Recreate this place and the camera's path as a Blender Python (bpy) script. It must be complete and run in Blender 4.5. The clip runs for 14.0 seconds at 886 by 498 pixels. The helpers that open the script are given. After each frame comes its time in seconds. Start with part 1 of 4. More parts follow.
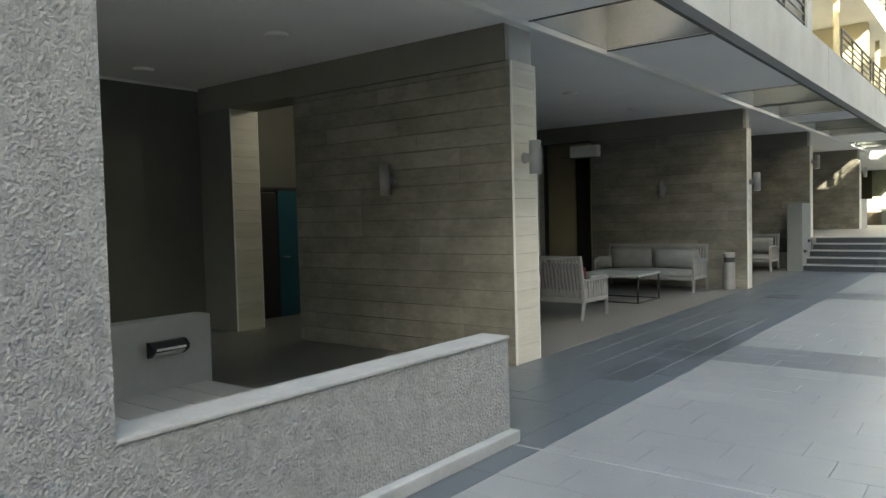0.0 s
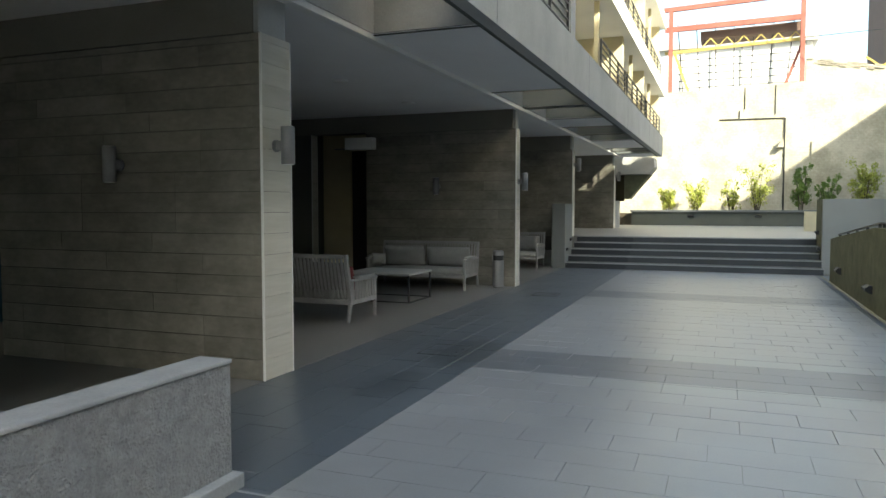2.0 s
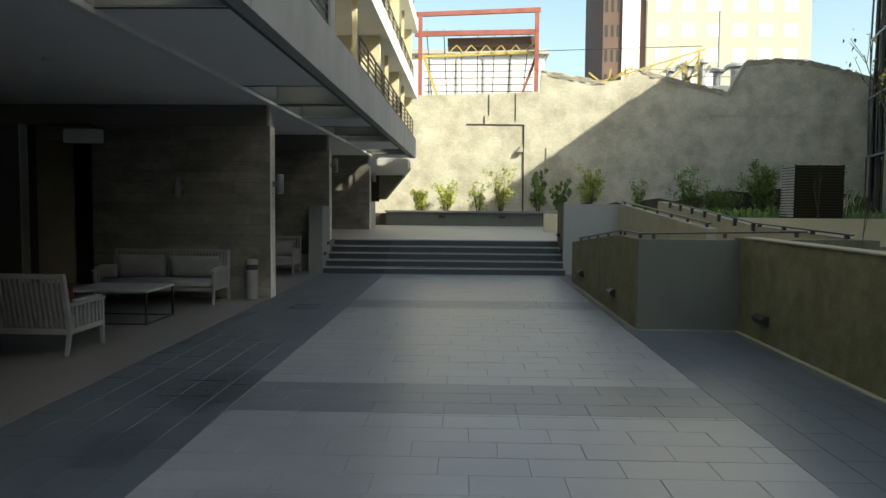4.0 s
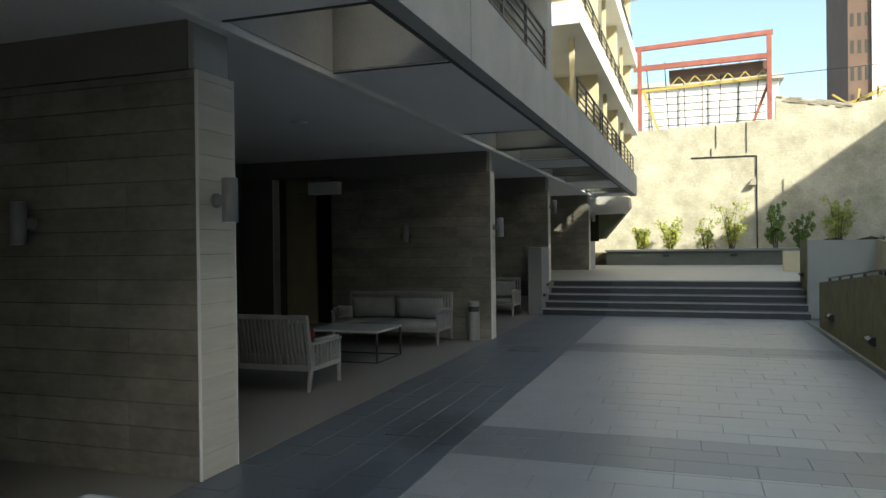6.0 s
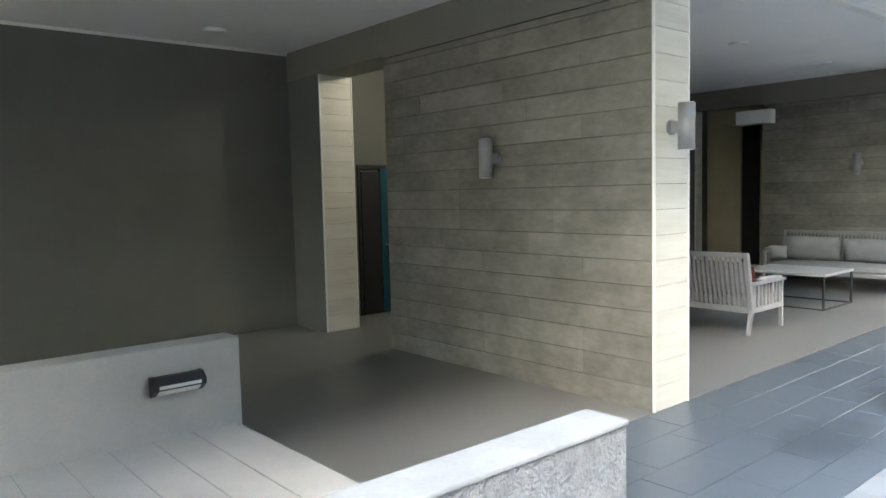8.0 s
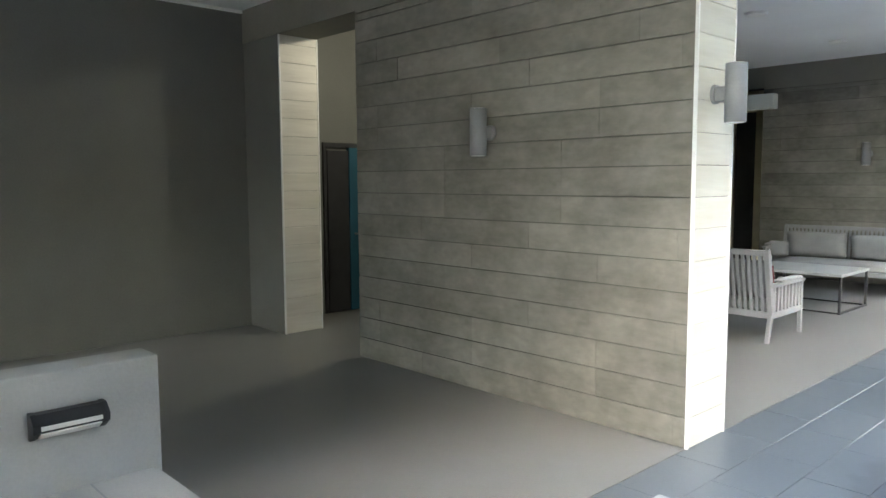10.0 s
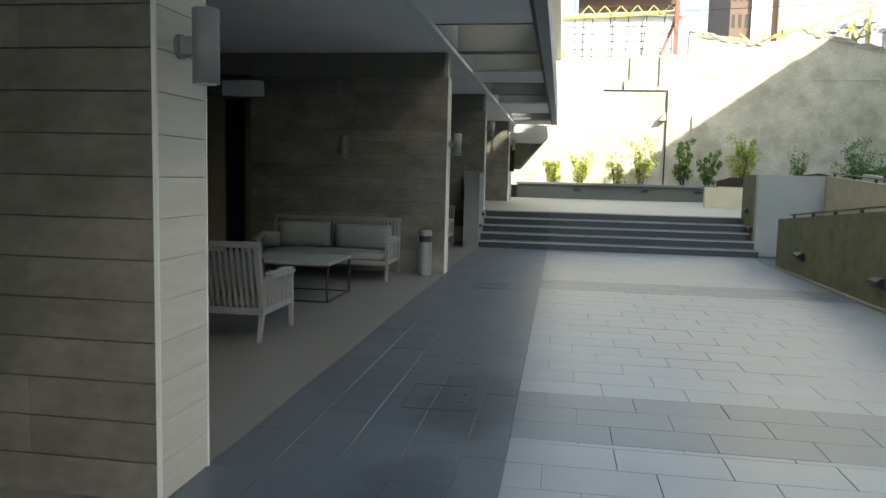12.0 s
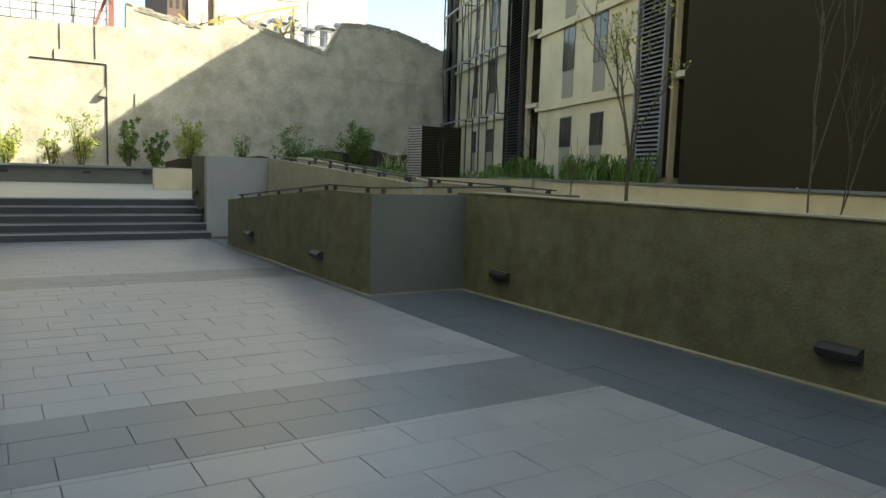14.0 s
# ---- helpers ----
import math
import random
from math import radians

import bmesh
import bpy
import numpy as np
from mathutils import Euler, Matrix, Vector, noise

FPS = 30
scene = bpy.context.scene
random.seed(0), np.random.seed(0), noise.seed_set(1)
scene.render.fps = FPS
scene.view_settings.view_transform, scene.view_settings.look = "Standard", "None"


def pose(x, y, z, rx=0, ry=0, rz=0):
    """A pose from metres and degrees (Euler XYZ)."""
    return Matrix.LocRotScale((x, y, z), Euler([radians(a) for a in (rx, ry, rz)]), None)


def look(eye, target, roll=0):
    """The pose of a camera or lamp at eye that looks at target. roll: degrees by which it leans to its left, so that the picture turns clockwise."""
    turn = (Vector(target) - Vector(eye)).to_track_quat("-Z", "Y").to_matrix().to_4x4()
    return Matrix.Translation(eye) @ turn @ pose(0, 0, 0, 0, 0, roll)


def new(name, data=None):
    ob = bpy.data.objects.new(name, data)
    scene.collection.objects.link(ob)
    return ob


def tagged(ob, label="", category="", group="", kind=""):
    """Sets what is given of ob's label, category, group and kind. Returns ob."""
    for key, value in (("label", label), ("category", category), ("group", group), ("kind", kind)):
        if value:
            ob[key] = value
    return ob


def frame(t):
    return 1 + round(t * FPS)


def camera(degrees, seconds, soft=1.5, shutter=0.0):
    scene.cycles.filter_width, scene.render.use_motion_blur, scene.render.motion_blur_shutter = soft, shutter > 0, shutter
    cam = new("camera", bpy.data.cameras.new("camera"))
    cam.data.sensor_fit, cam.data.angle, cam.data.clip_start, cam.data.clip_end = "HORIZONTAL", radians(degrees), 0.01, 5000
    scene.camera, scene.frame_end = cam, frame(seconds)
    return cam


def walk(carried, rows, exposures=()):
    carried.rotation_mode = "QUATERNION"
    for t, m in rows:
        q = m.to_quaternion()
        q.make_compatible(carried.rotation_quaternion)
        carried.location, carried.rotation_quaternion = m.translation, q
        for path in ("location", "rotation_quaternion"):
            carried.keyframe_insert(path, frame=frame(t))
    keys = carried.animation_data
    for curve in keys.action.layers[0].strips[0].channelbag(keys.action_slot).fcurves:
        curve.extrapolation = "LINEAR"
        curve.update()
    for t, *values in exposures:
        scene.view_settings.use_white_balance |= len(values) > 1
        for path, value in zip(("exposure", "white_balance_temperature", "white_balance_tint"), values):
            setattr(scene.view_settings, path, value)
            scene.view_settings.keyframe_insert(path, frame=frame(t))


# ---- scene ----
cam = camera(62.5, 14.0)
PATH = [
    (0, (4.174, -6.66, 1.617), (2.952, -5.079, 1.531), -1.5),
    (0.5, (4.14, -6.527, 1.616), (2.881, -4.975, 1.524), -1.4),
    (1, (4.066, -6.31, 1.613), (2.89, -4.695, 1.509), -0.9),
    (1.5, (3.992, -6.06, 1.602), (3.029, -4.31, 1.495), -0.5),
    (2, (4.053, -5.795, 1.655), (3.334, -3.932, 1.54), -0.0),
    (2.5, (3.96, -5.425, 1.611), (3.521, -3.476, 1.51), -0.2),
    (3, (3.848, -5.219, 1.659), (3.706, -3.226, 1.559), 0.2),
    (3.2, (3.757, -5.162, 1.701), (3.707, -3.167, 1.575), 0.5),
    (5.3, (3.718, -4.78, 1.879), (3.45, -2.8, 1.81), -0.1),
    (5.5, (3.735, -4.837, 1.88), (3.381, -2.869, 1.84), -0.4),
    (6, (3.703, -4.852, 1.86), (3.057, -2.959, 1.847), -0.7),
    (6.5, (3.73, -4.975, 1.864), (2.771, -3.221, 1.815), -1.2),
    (7, (3.788, -5.047, 1.811), (2.525, -3.498, 1.734), -2.0),
    (7.5, (3.519, -4.975, 1.806), (2.074, -3.599, 1.684), -2.0),
    (7.7, (3.393, -4.954, 1.795), (1.895, -3.636, 1.659), -1.9),
    (9.8, (2.365, -4.343, 1.724), (0.825, -3.081, 1.533), -0.4),
    (10, (2.249, -4.216, 1.716), (0.793, -2.857, 1.528), -0.3),
    (10.5, (2.137, -3.938, 1.7), (0.901, -2.376, 1.516), 0.3),
    (11, (2.074, -3.694, 1.681), (1.112, -1.951, 1.488), 0.5),
    (11.5, (1.936, -3.433, 1.679), (1.306, -1.546, 1.472), 1.0),
    (12, (1.893, -3.21, 1.636), (1.581, -1.245, 1.439), 1.4),
    (12.5, (1.931, -2.97, 1.637), (1.959, -0.981, 1.429), 1.2),
    (13, (2.006, -2.775, 1.637), (2.386, -0.823, 1.423), 0.7),
    (13.2, (1.996, -2.772, 1.624), (2.518, -0.853, 1.412), 1.0),
    (13.5, (1.969, -2.807, 1.619), (2.706, -0.959, 1.413), 1.4),
    (14, (1.992, -2.751, 1.624), (3.052, -1.068, 1.418), 1.8),
]
walk(cam, [(t, look(eye, target, roll)) for t, eye, target, roll in PATH],
     [(0, 2.62, 7250, 0), (0.5, 2.8, 7300, 0), (1, 2.65, 7250, 0), (1.5, 2.1, 7000, 0), (2, 1.8, 6900, 0), (3, 1.25, 6900, 0), (3.2, 1.1, 6900, 0), (5.3, 0.85, 6800, 0), (6, 1.1, 6800, 0), (6.5, 1.5, 6750, 0),
      (7, 2.9, 6800, 2), (7.5, 3.7, 6800, 4), (10, 4.2, 6800, 4), (10.5, 4.2, 6800, 4), (11, 3.55, 6750, 3), (11.5, 2.5, 6650, 0), (12, 1.9, 6700, 0), (12.5, 1.65, 6800, 0), (13, 1.57, 6900, 0), (13.5, 1.5, 6950, 0), (14, 1.34, 6900, 0)])
# ---- world, sun ----
TO_SUN = Vector((1.0, -0.7, 0.884)).normalized()
world = bpy.data.worlds.new("sky")
scene.world = world
world.use_nodes = True
wn = world.node_tree.nodes
sky = wn.new("ShaderNodeTexSky")
sky.sky_type, sky.sun_disc = "NISHITA", False
sky.sun_elevation, sky.sun_rotation = math.asin(TO_SUN.z), math.atan2(TO_SUN.x, TO_SUN.y)
sky.air_density, sky.dust_density = 1.2, 2.5
wn["Background"].inputs["Strength"].default_value = 0.15
world.node_tree.links.new(sky.outputs[0], wn["Background"].inputs["Color"])
sun = new("sun", bpy.data.lights.new("sun", "SUN"))
sun.data.energy, sun.data.angle, sun.data.color = 5.0, radians(0.6), (1.0, 0.93, 0.8)
sun.matrix_world = look((0, 0, 40), Vector((0, 0, 40)) - TO_SUN)


# ---- materials ----
def surf(name, a, b, scale=3.0, rough=0.7, bump=0.0, fine=60.0, metal=0.0, random_mix=0.0, stretch=(1, 1, 1), spec=0.5, stain=0.0, stain_scale=0.6, bricks=0.0, damp=()):
    """Two base colours mixed by noise at two scales, with fine relief, broad stains and a shade of its own for each piece."""
    m = bpy.data.materials.new(name)
    m.use_nodes = True
    n, l = m.node_tree.nodes, m.node_tree.links
    bsdf = n["Principled BSDF"]
    co = n.new("ShaderNodeNewGeometry")
    mp = n.new("ShaderNodeMapping")
    mp.inputs["Scale"].default_value = stretch
    l.new(co.outputs["Position"], mp.inputs["Vector"])
    big, small = n.new("ShaderNodeTexNoise"), n.new("ShaderNodeTexNoise")
    big.inputs["Scale"].default_value, big.inputs["Detail"].default_value, big.inputs["Roughness"].default_value = scale, 5, 0.6
    small.inputs["Scale"].default_value, small.inputs["Detail"].default_value = fine, 3
    for t in (big, small):
        l.new(mp.outputs[0], t.inputs["Vector"])
    add = n.new("ShaderNodeMath")
    add.operation = "MULTIPLY_ADD"
    add.inputs[1].default_value = 0.35
    l.new(small.outputs["Fac"], add.inputs[0])
    l.new(big.outputs["Fac"], add.inputs[2])
    ramp = n.new("ShaderNodeMapRange")
    ramp.inputs["From Min"].default_value, ramp.inputs["From Max"].default_value = 0.42, 0.92
    l.new(add.outputs[0], ramp.inputs["Value"])
    fac = ramp.outputs[0]
    if random_mix:
        info = n.new("ShaderNodeObjectInfo")
        mixv = n.new("ShaderNodeMath")
        mixv.operation = "MULTIPLY_ADD"
        mixv.use_clamp = True
        off = n.new("ShaderNodeMath")
        off.operation = "SUBTRACT"
        off.inputs[1].default_value = 0.5
        l.new(info.outputs["Random"], off.inputs[0])
        l.new(off.outputs[0], mixv.inputs[0])
        mixv.inputs[1].default_value = random_mix
        l.new(fac, mixv.inputs[2])
        fac = mixv.outputs[0]
    mix = n.new("ShaderNodeMix")
    mix.data_type = "RGBA"
    mix.inputs["A"].default_value, mix.inputs["B"].default_value = (*a, 1), (*b, 1)
    l.new(fac, mix.inputs["Factor"])
    colour = mix.outputs["Result"]
    if stain:
        st = n.new("ShaderNodeTexNoise")
        st.inputs["Scale"].default_value, st.inputs["Detail"].default_value, st.inputs["Roughness"].default_value = stain_scale, 8, 0.7
        l.new(co.outputs["Position"], st.inputs["Vector"])
        sr = n.new("ShaderNodeMapRange")
        sr.inputs["From Min"].default_value, sr.inputs["From Max"].default_value = 0.45, 0.72
        sr.inputs["To Max"].default_value = stain
        l.new(st.outputs["Fac"], sr.inputs["Value"])
        dark = n.new("ShaderNodeMix")
        dark.data_type = "RGBA"
        dark.inputs["B"].default_value = (a[0] * 0.35, a[1] * 0.33, a[2] * 0.3, 1)
        l.new(sr.outputs[0], dark.inputs["Factor"])
        l.new(colour, dark.inputs["A"])
        colour = dark.outputs["Result"]
    if bricks:
        turn = n.new("ShaderNodeMapping")
        turn.inputs["Rotation"].default_value = (radians(90), 0, 0)
        l.new(co.outputs["Position"], turn.inputs["Vector"])
        bt = n.new("ShaderNodeTexBrick")
        bt.inputs["Scale"].default_value, bt.inputs["Mortar Size"].default_value = 2.2, 0.03
        bt.inputs["Color1"].default_value, bt.inputs["Color2"].default_value, bt.inputs["Mortar"].default_value = (*b, 1), (*a, 1), (a[0] * 0.6, a[1] * 0.6, a[2] * 0.6, 1)
        l.new(turn.outputs[0], bt.inputs["Vector"])
        worn = n.new("ShaderNodeMath")
        worn.operation = "MULTIPLY"
        worn.inputs[1].default_value = bricks * 2
        l.new(big.outputs["Fac"], worn.inputs[0])
        bm_ = n.new("ShaderNodeMix")
        bm_.data_type = "RGBA"
        l.new(worn.outputs[0], bm_.inputs["Factor"])
        l.new(colour, bm_.inputs["A"])
        l.new(bt.outputs["Color"], bm_.inputs["B"])
        colour = bm_.outputs["Result"]
    if damp:
        sep = n.new("ShaderNodeSeparateXYZ")
        l.new(co.outputs["Position"], sep.inputs[0])
        edge = n.new("ShaderNodeTexNoise")
        edge.inputs["Scale"].default_value, edge.inputs["Detail"].default_value = 4.5, 5
        l.new(co.outputs["Position"], edge.inputs["Vector"])
        total = None
        for cx, cy, rx, ry, power in damp:
            terms = []
            for axis, centre, radius in (("X", cx, rx), ("Y", cy, ry)):
                off = n.new("ShaderNodeMath")
                off.operation = "SUBTRACT"
                off.inputs[1].default_value = centre
                l.new(sep.outputs[axis], off.inputs[0])
                div = n.new("ShaderNodeMath")
                div.operation = "DIVIDE"
                div.inputs[1].default_value = radius
                l.new(off.outputs[0], div.inputs[0])
                sq = n.new("ShaderNodeMath")
                sq.operation = "MULTIPLY"
                l.new(div.outputs[0], sq.inputs[0])
                l.new(div.outputs[0], sq.inputs[1])
                terms.append(sq)
            both = n.new("ShaderNodeMath")
            l.new(terms[0].outputs[0], both.inputs[0])
            l.new(terms[1].outputs[0], both.inputs[1])
            ragged = n.new("ShaderNodeMath")
            ragged.operation = "MULTIPLY_ADD"
            ragged.inputs[1].default_value = 2.2
            l.new(edge.outputs["Fac"], ragged.inputs[0])
            l.new(both.outputs[0], ragged.inputs[2])
            mask = n.new("ShaderNodeMapRange")
            mask.inputs["From Min"].default_value, mask.inputs["From Max"].default_value = 1.7, 2.3
            mask.inputs["To Min"].default_value, mask.inputs["To Max"].default_value = power, 0.0
            l.new(ragged.outputs[0], mask.inputs["Value"])
            if total is None:
                total = mask.outputs[0]
            else:
                more = n.new("ShaderNodeMath")
                more.operation = "MAXIMUM"
                l.new(total, more.inputs[0])
                l.new(mask.outputs[0], more.inputs[1])
                total = more.outputs[0]
        wet = n.new("ShaderNodeMix")
        wet.data_type = "RGBA"
        wet.inputs["B"].default_value = (a[0] * 0.35, a[1] * 0.35, a[2] * 0.35, 1)
        l.new(total, wet.inputs["Factor"])
        l.new(colour, wet.inputs["A"])
        colour = wet.outputs["Result"]
    l.new(colour, bsdf.inputs["Base Color"])
    rr = n.new("ShaderNodeMapRange")
    rr.inputs["To Min"].default_value, rr.inputs["To Max"].default_value = max(0.02, rough - 0.1), min(1, rough + 0.1)
    l.new(big.outputs["Fac"], rr.inputs["Value"])
    l.new(rr.outputs[0], bsdf.inputs["Roughness"])
    bsdf.inputs["Metallic"].default_value = metal
    bsdf.inputs["Specular IOR Level"].default_value = spec
    if bump:
        bp = n.new("ShaderNodeBump")
        bp.inputs["Strength"].default_value, bp.inputs["Distance"].default_value = min(1, bump), 0.01 * max(1, bump)
        l.new(small.outputs["Fac"], bp.inputs["Height"])
        l.new(bp.outputs[0], bsdf.inputs["Normal"])
    return m


M_STUCCO = surf("rough_grey_stucco", (0.20, 0.20, 0.203), (0.32, 0.32, 0.323), 18, 0.9, 2.4, 60, stain=0.18)
M_OLIVE = surf("weathered_olive_render", (0.110, 0.116, 0.074), (0.177, 0.183, 0.125), 4.5, 0.92, 0.9, 35, stain=0.42, stain_scale=1.9, spec=0.25)
M_GREYWALL = surf("smooth_grey_render", (0.27, 0.28, 0.275), (0.34, 0.35, 0.345), 1.2, 0.85, 0.25, 60, stain=0.1)
M_CAP = surf("pale_wall_cap", (0.27, 0.278, 0.28), (0.37, 0.378, 0.38), 3, 0.8, 0.2, 50, stain=0.2)
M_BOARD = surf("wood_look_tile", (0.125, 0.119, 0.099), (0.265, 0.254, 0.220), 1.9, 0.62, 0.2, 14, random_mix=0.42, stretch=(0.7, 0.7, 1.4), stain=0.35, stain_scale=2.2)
# Lighter copy of the boards for end faces; their daylight is put into the colour.
M_BOARD_LIT = surf("lit_wood_look_tile", (0.50, 0.48, 0.42), (0.64, 0.62, 0.56), 1.3, 0.6, 0.2, 9, random_mix=0.3, stretch=(0.35, 0.35, 4.0))
M_JOINT = surf("dark_joint", (0.075, 0.072, 0.062), (0.11, 0.105, 0.095), 5, 0.95)
M_DARKWALL = surf("charcoal_painted_wall", (0.11, 0.112, 0.10), (0.15, 0.152, 0.138), 0.8, 0.8, 0.15, 50)
M_CEIL = surf("white_plaster_soffit", (0.78, 0.78, 0.78), (0.84, 0.84, 0.84), 0.8, 0.85, 0.1, 60, stain=0.04)
M_CONC = surf("pale_fairfaced_concrete", (0.33, 0.335, 0.325), (0.45, 0.455, 0.445), 1.0, 0.85, 0.2, 40, stain=0.2)
M_TILE_L = surf("light_grey_paving", (0.190, 0.196, 0.202), (0.270, 0.277, 0.284), 0.8, 0.36, 0.08, 70, random_mix=0.28)
M_TILE_D = surf("blue_grey_paving", (0.062, 0.076, 0.091), (0.100, 0.116, 0.134), 0.9, 0.36, 0.08, 70, random_mix=0.3, damp=((1.32, 2.05, 0.38, 0.82, 0.55), (1.15, 0.35, 0.27, 0.55, 0.38), (0.85, 7.75, 0.3, 0.35, 0.6)))
M_TILE_M = surf("mid_grey_paving", (0.100, 0.108, 0.118), (0.148, 0.157, 0.169), 0.9, 0.36, 0.08, 70, random_mix=0.28)
M_TILE_P = surf("patio_grey_tile", (0.145, 0.143, 0.138), (0.195, 0.192, 0.185), 0.9, 0.38, 0.08, 70, stain=0.12)
M_TERRACE = surf("pale_terrace_tile", (0.24, 0.235, 0.22), (0.31, 0.305, 0.285), 0.9, 0.45, 0.1, 70, stain=0.12)
M_GROUT = surf("grout", (0.15, 0.15, 0.15), (0.21, 0.21, 0.21), 6, 0.95)
M_STEP = surf("step_stone_darker", (0.022, 0.025, 0.032), (0.034, 0.038, 0.046), 1.5, 0.5, 0.2, 60)
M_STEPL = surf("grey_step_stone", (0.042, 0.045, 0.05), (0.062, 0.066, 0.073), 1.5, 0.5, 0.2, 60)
M_OLDWALL = surf("old_cement_wall", (0.34, 0.315, 0.24), (0.62, 0.59, 0.49), 0.9, 0.92, 0.7, 9, stain=0.45, stain_scale=0.8, stretch=(1, 1, 1.1), bricks=0.08)
M_INFILL = surf("grey_brown_infill", (0.25, 0.235, 0.18), (0.32, 0.30, 0.235), 1.2, 0.8, 0.1, 40, stain=0.15)
M_BAND = surf("olive_grey_render", (0.165, 0.158, 0.132), (0.215, 0.207, 0.178), 1.0, 0.85, 0.2, 50, stain=0.15)
M_OLDBRICK = surf("weathered_brick", (0.28, 0.25, 0.20), (0.42, 0.38, 0.32), 2.5, 0.95, 0.8, 20, random_mix=0.5)
M_CREAM = surf("cream_render", (0.53, 0.47, 0.32), (0.66, 0.60, 0.42), 0.7, 0.88, 0.2, 40, stain=0.22, spec=0.3)
M_DARKCLAD = surf("dark_brown_cladding", (0.030, 0.025, 0.014), (0.042, 0.036, 0.021), 0.6, 0.85, 0.1, 30, spec=0.15, stain=0.3, stain_scale=0.3)
M_ALU = surf("brushed_aluminium", (0.27, 0.27, 0.277), (0.34, 0.34, 0.347), 8, 0.6, 0.05, 90, metal=0.5)
M_STEEL = surf("dark_steel", (0.05, 0.05, 0.052), (0.08, 0.08, 0.082), 6, 0.45, 0.05, 80, metal=0.6)
M_BLACK = surf("black_plastic", (0.018, 0.018, 0.02), (0.03, 0.03, 0.032), 6, 0.5)
M_SOIL = surf("garden_soil", (0.05, 0.04, 0.028), (0.10, 0.08, 0.055), 1.5, 1.0, 1.5, 12)
M_LEAF = surf("shrub_leaf", (0.065, 0.13, 0.022), (0.16, 0.235, 0.045), 2.5, 0.6)
M_LEAFY = surf("yellow_green_leaf", (0.21, 0.25, 0.038), (0.40, 0.42, 0.085), 2.5, 0.6)
M_PALE = surf("pale_grey_render", (0.37, 0.366, 0.355), (0.46, 0.455, 0.443), 1.5, 0.8, 0.2, 60, stain=0.12)
M_BARK = surf("bark", (0.055, 0.048, 0.036), (0.12, 0.105, 0.08), 6, 0.95, 1.0, 30)
M_GREYDD = surf("dark_blue_grey_render", (0.086, 0.093, 0.082), (0.122, 0.130, 0.115), 1.2, 0.85, 0.25, 60, stain=0.25)
M_CAPO = surf("dull_olive_coping", (0.26, 0.25, 0.19), (0.36, 0.35, 0.28), 2, 0.9, 0.3, 40, stain=0.2)
# Darker copy of the grey render, shade put into its colour.
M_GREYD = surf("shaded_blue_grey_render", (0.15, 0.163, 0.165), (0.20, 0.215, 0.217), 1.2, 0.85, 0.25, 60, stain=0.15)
M_PAINTW = surf("white_paint", (0.72, 0.72, 0.70), (0.8, 0.8, 0.78), 1.0, 0.6, stain=0.1)
M_GREYWOOD = surf("grey_painted_timber", (0.26, 0.26, 0.264), (0.35, 0.35, 0.354), 3, 0.6, 0.2, 40)
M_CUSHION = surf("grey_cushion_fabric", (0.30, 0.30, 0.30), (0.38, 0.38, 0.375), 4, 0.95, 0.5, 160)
# Same fabric made darker: the shade on the loveseat's back is in the colour.
M_CUSHION_SHADE = surf("shaded_grey_fabric", (0.16, 0.16, 0.16), (0.21, 0.21, 0.21), 4, 0.95, 0.5, 160)
M_MAROON = surf("maroon_cushion_fabric", (0.10, 0.012, 0.014), (0.14, 0.02, 0.02), 5, 0.95, 0.4, 160)
M_TABLETOP = surf("grey_table_slab", (0.42, 0.42, 0.41), (0.52, 0.52, 0.5), 3, 0.5, 0.1, 60)
M_TEAL = surf("teal_door_paint", (0.014, 0.075, 0.11), (0.02, 0.095, 0.14), 1.5, 0.5)
M_RED = surf("red_oxide_steel", (0.26, 0.075, 0.055), (0.36, 0.13, 0.1), 2, 0.8, stain=0.4)
M_YELLOW = surf("yellow_steel", (0.42, 0.31, 0.07), (0.52, 0.40, 0.12), 2, 0.7, stain=0.3)
M_TOWER = surf("pale_tower_render", (0.40, 0.38, 0.32), (0.46, 0.44, 0.375), 0.1, 0.9)
M_TBRICK = surf("brown_tower_brick", (0.11, 0.07, 0.055), (0.16, 0.105, 0.085), 0.3, 0.9)
M_GROUND = surf("city_ground", (0.12, 0.115, 0.10), (0.2, 0.19, 0.17), 0.05, 1.0)


def plain(name, colour, rough=0.5, transmission=0.0, metal=0.0):
    m = bpy.data.materials.new(name)
    m.use_nodes = True
    b = m.node_tree.nodes["Principled BSDF"]
    b.inputs["Base Color"].default_value, b.inputs["Roughness"].default_value = (*colour, 1), rough
    b.inputs["Transmission Weight"].default_value, b.inputs["Metallic"].default_value = transmission, metal
    return m


M_GLASS = plain("dark_window_glass", (0.045, 0.042, 0.034), 0.12)
M_FROST = plain("frosted_lamp_glass", (0.75, 0.75, 0.72), 0.35)


# ---- mesh helpers ----
def box(bm, x0, y0, z0, x1, y1, z1, bevel=0.0):
    r = bmesh.ops.create_cube(bm, size=1, matrix=Matrix.LocRotScale(((x0 + x1) / 2, (y0 + y1) / 2, (z0 + z1) / 2), None, (abs(x1 - x0), abs(y1 - y0), abs(z1 - z0))))
    if bevel:
        edges = {e for v in r["verts"] for e in v.link_edges}
        bmesh.ops.bevel(bm, geom=list(edges), offset=bevel, segments=2, affect="EDGES", profile=0.6)
    return bm


def boxes(*rows, bevel=0.0):
    bm = bmesh.new()
    for r in rows:
        box(bm, *r, bevel=bevel)
    return bm


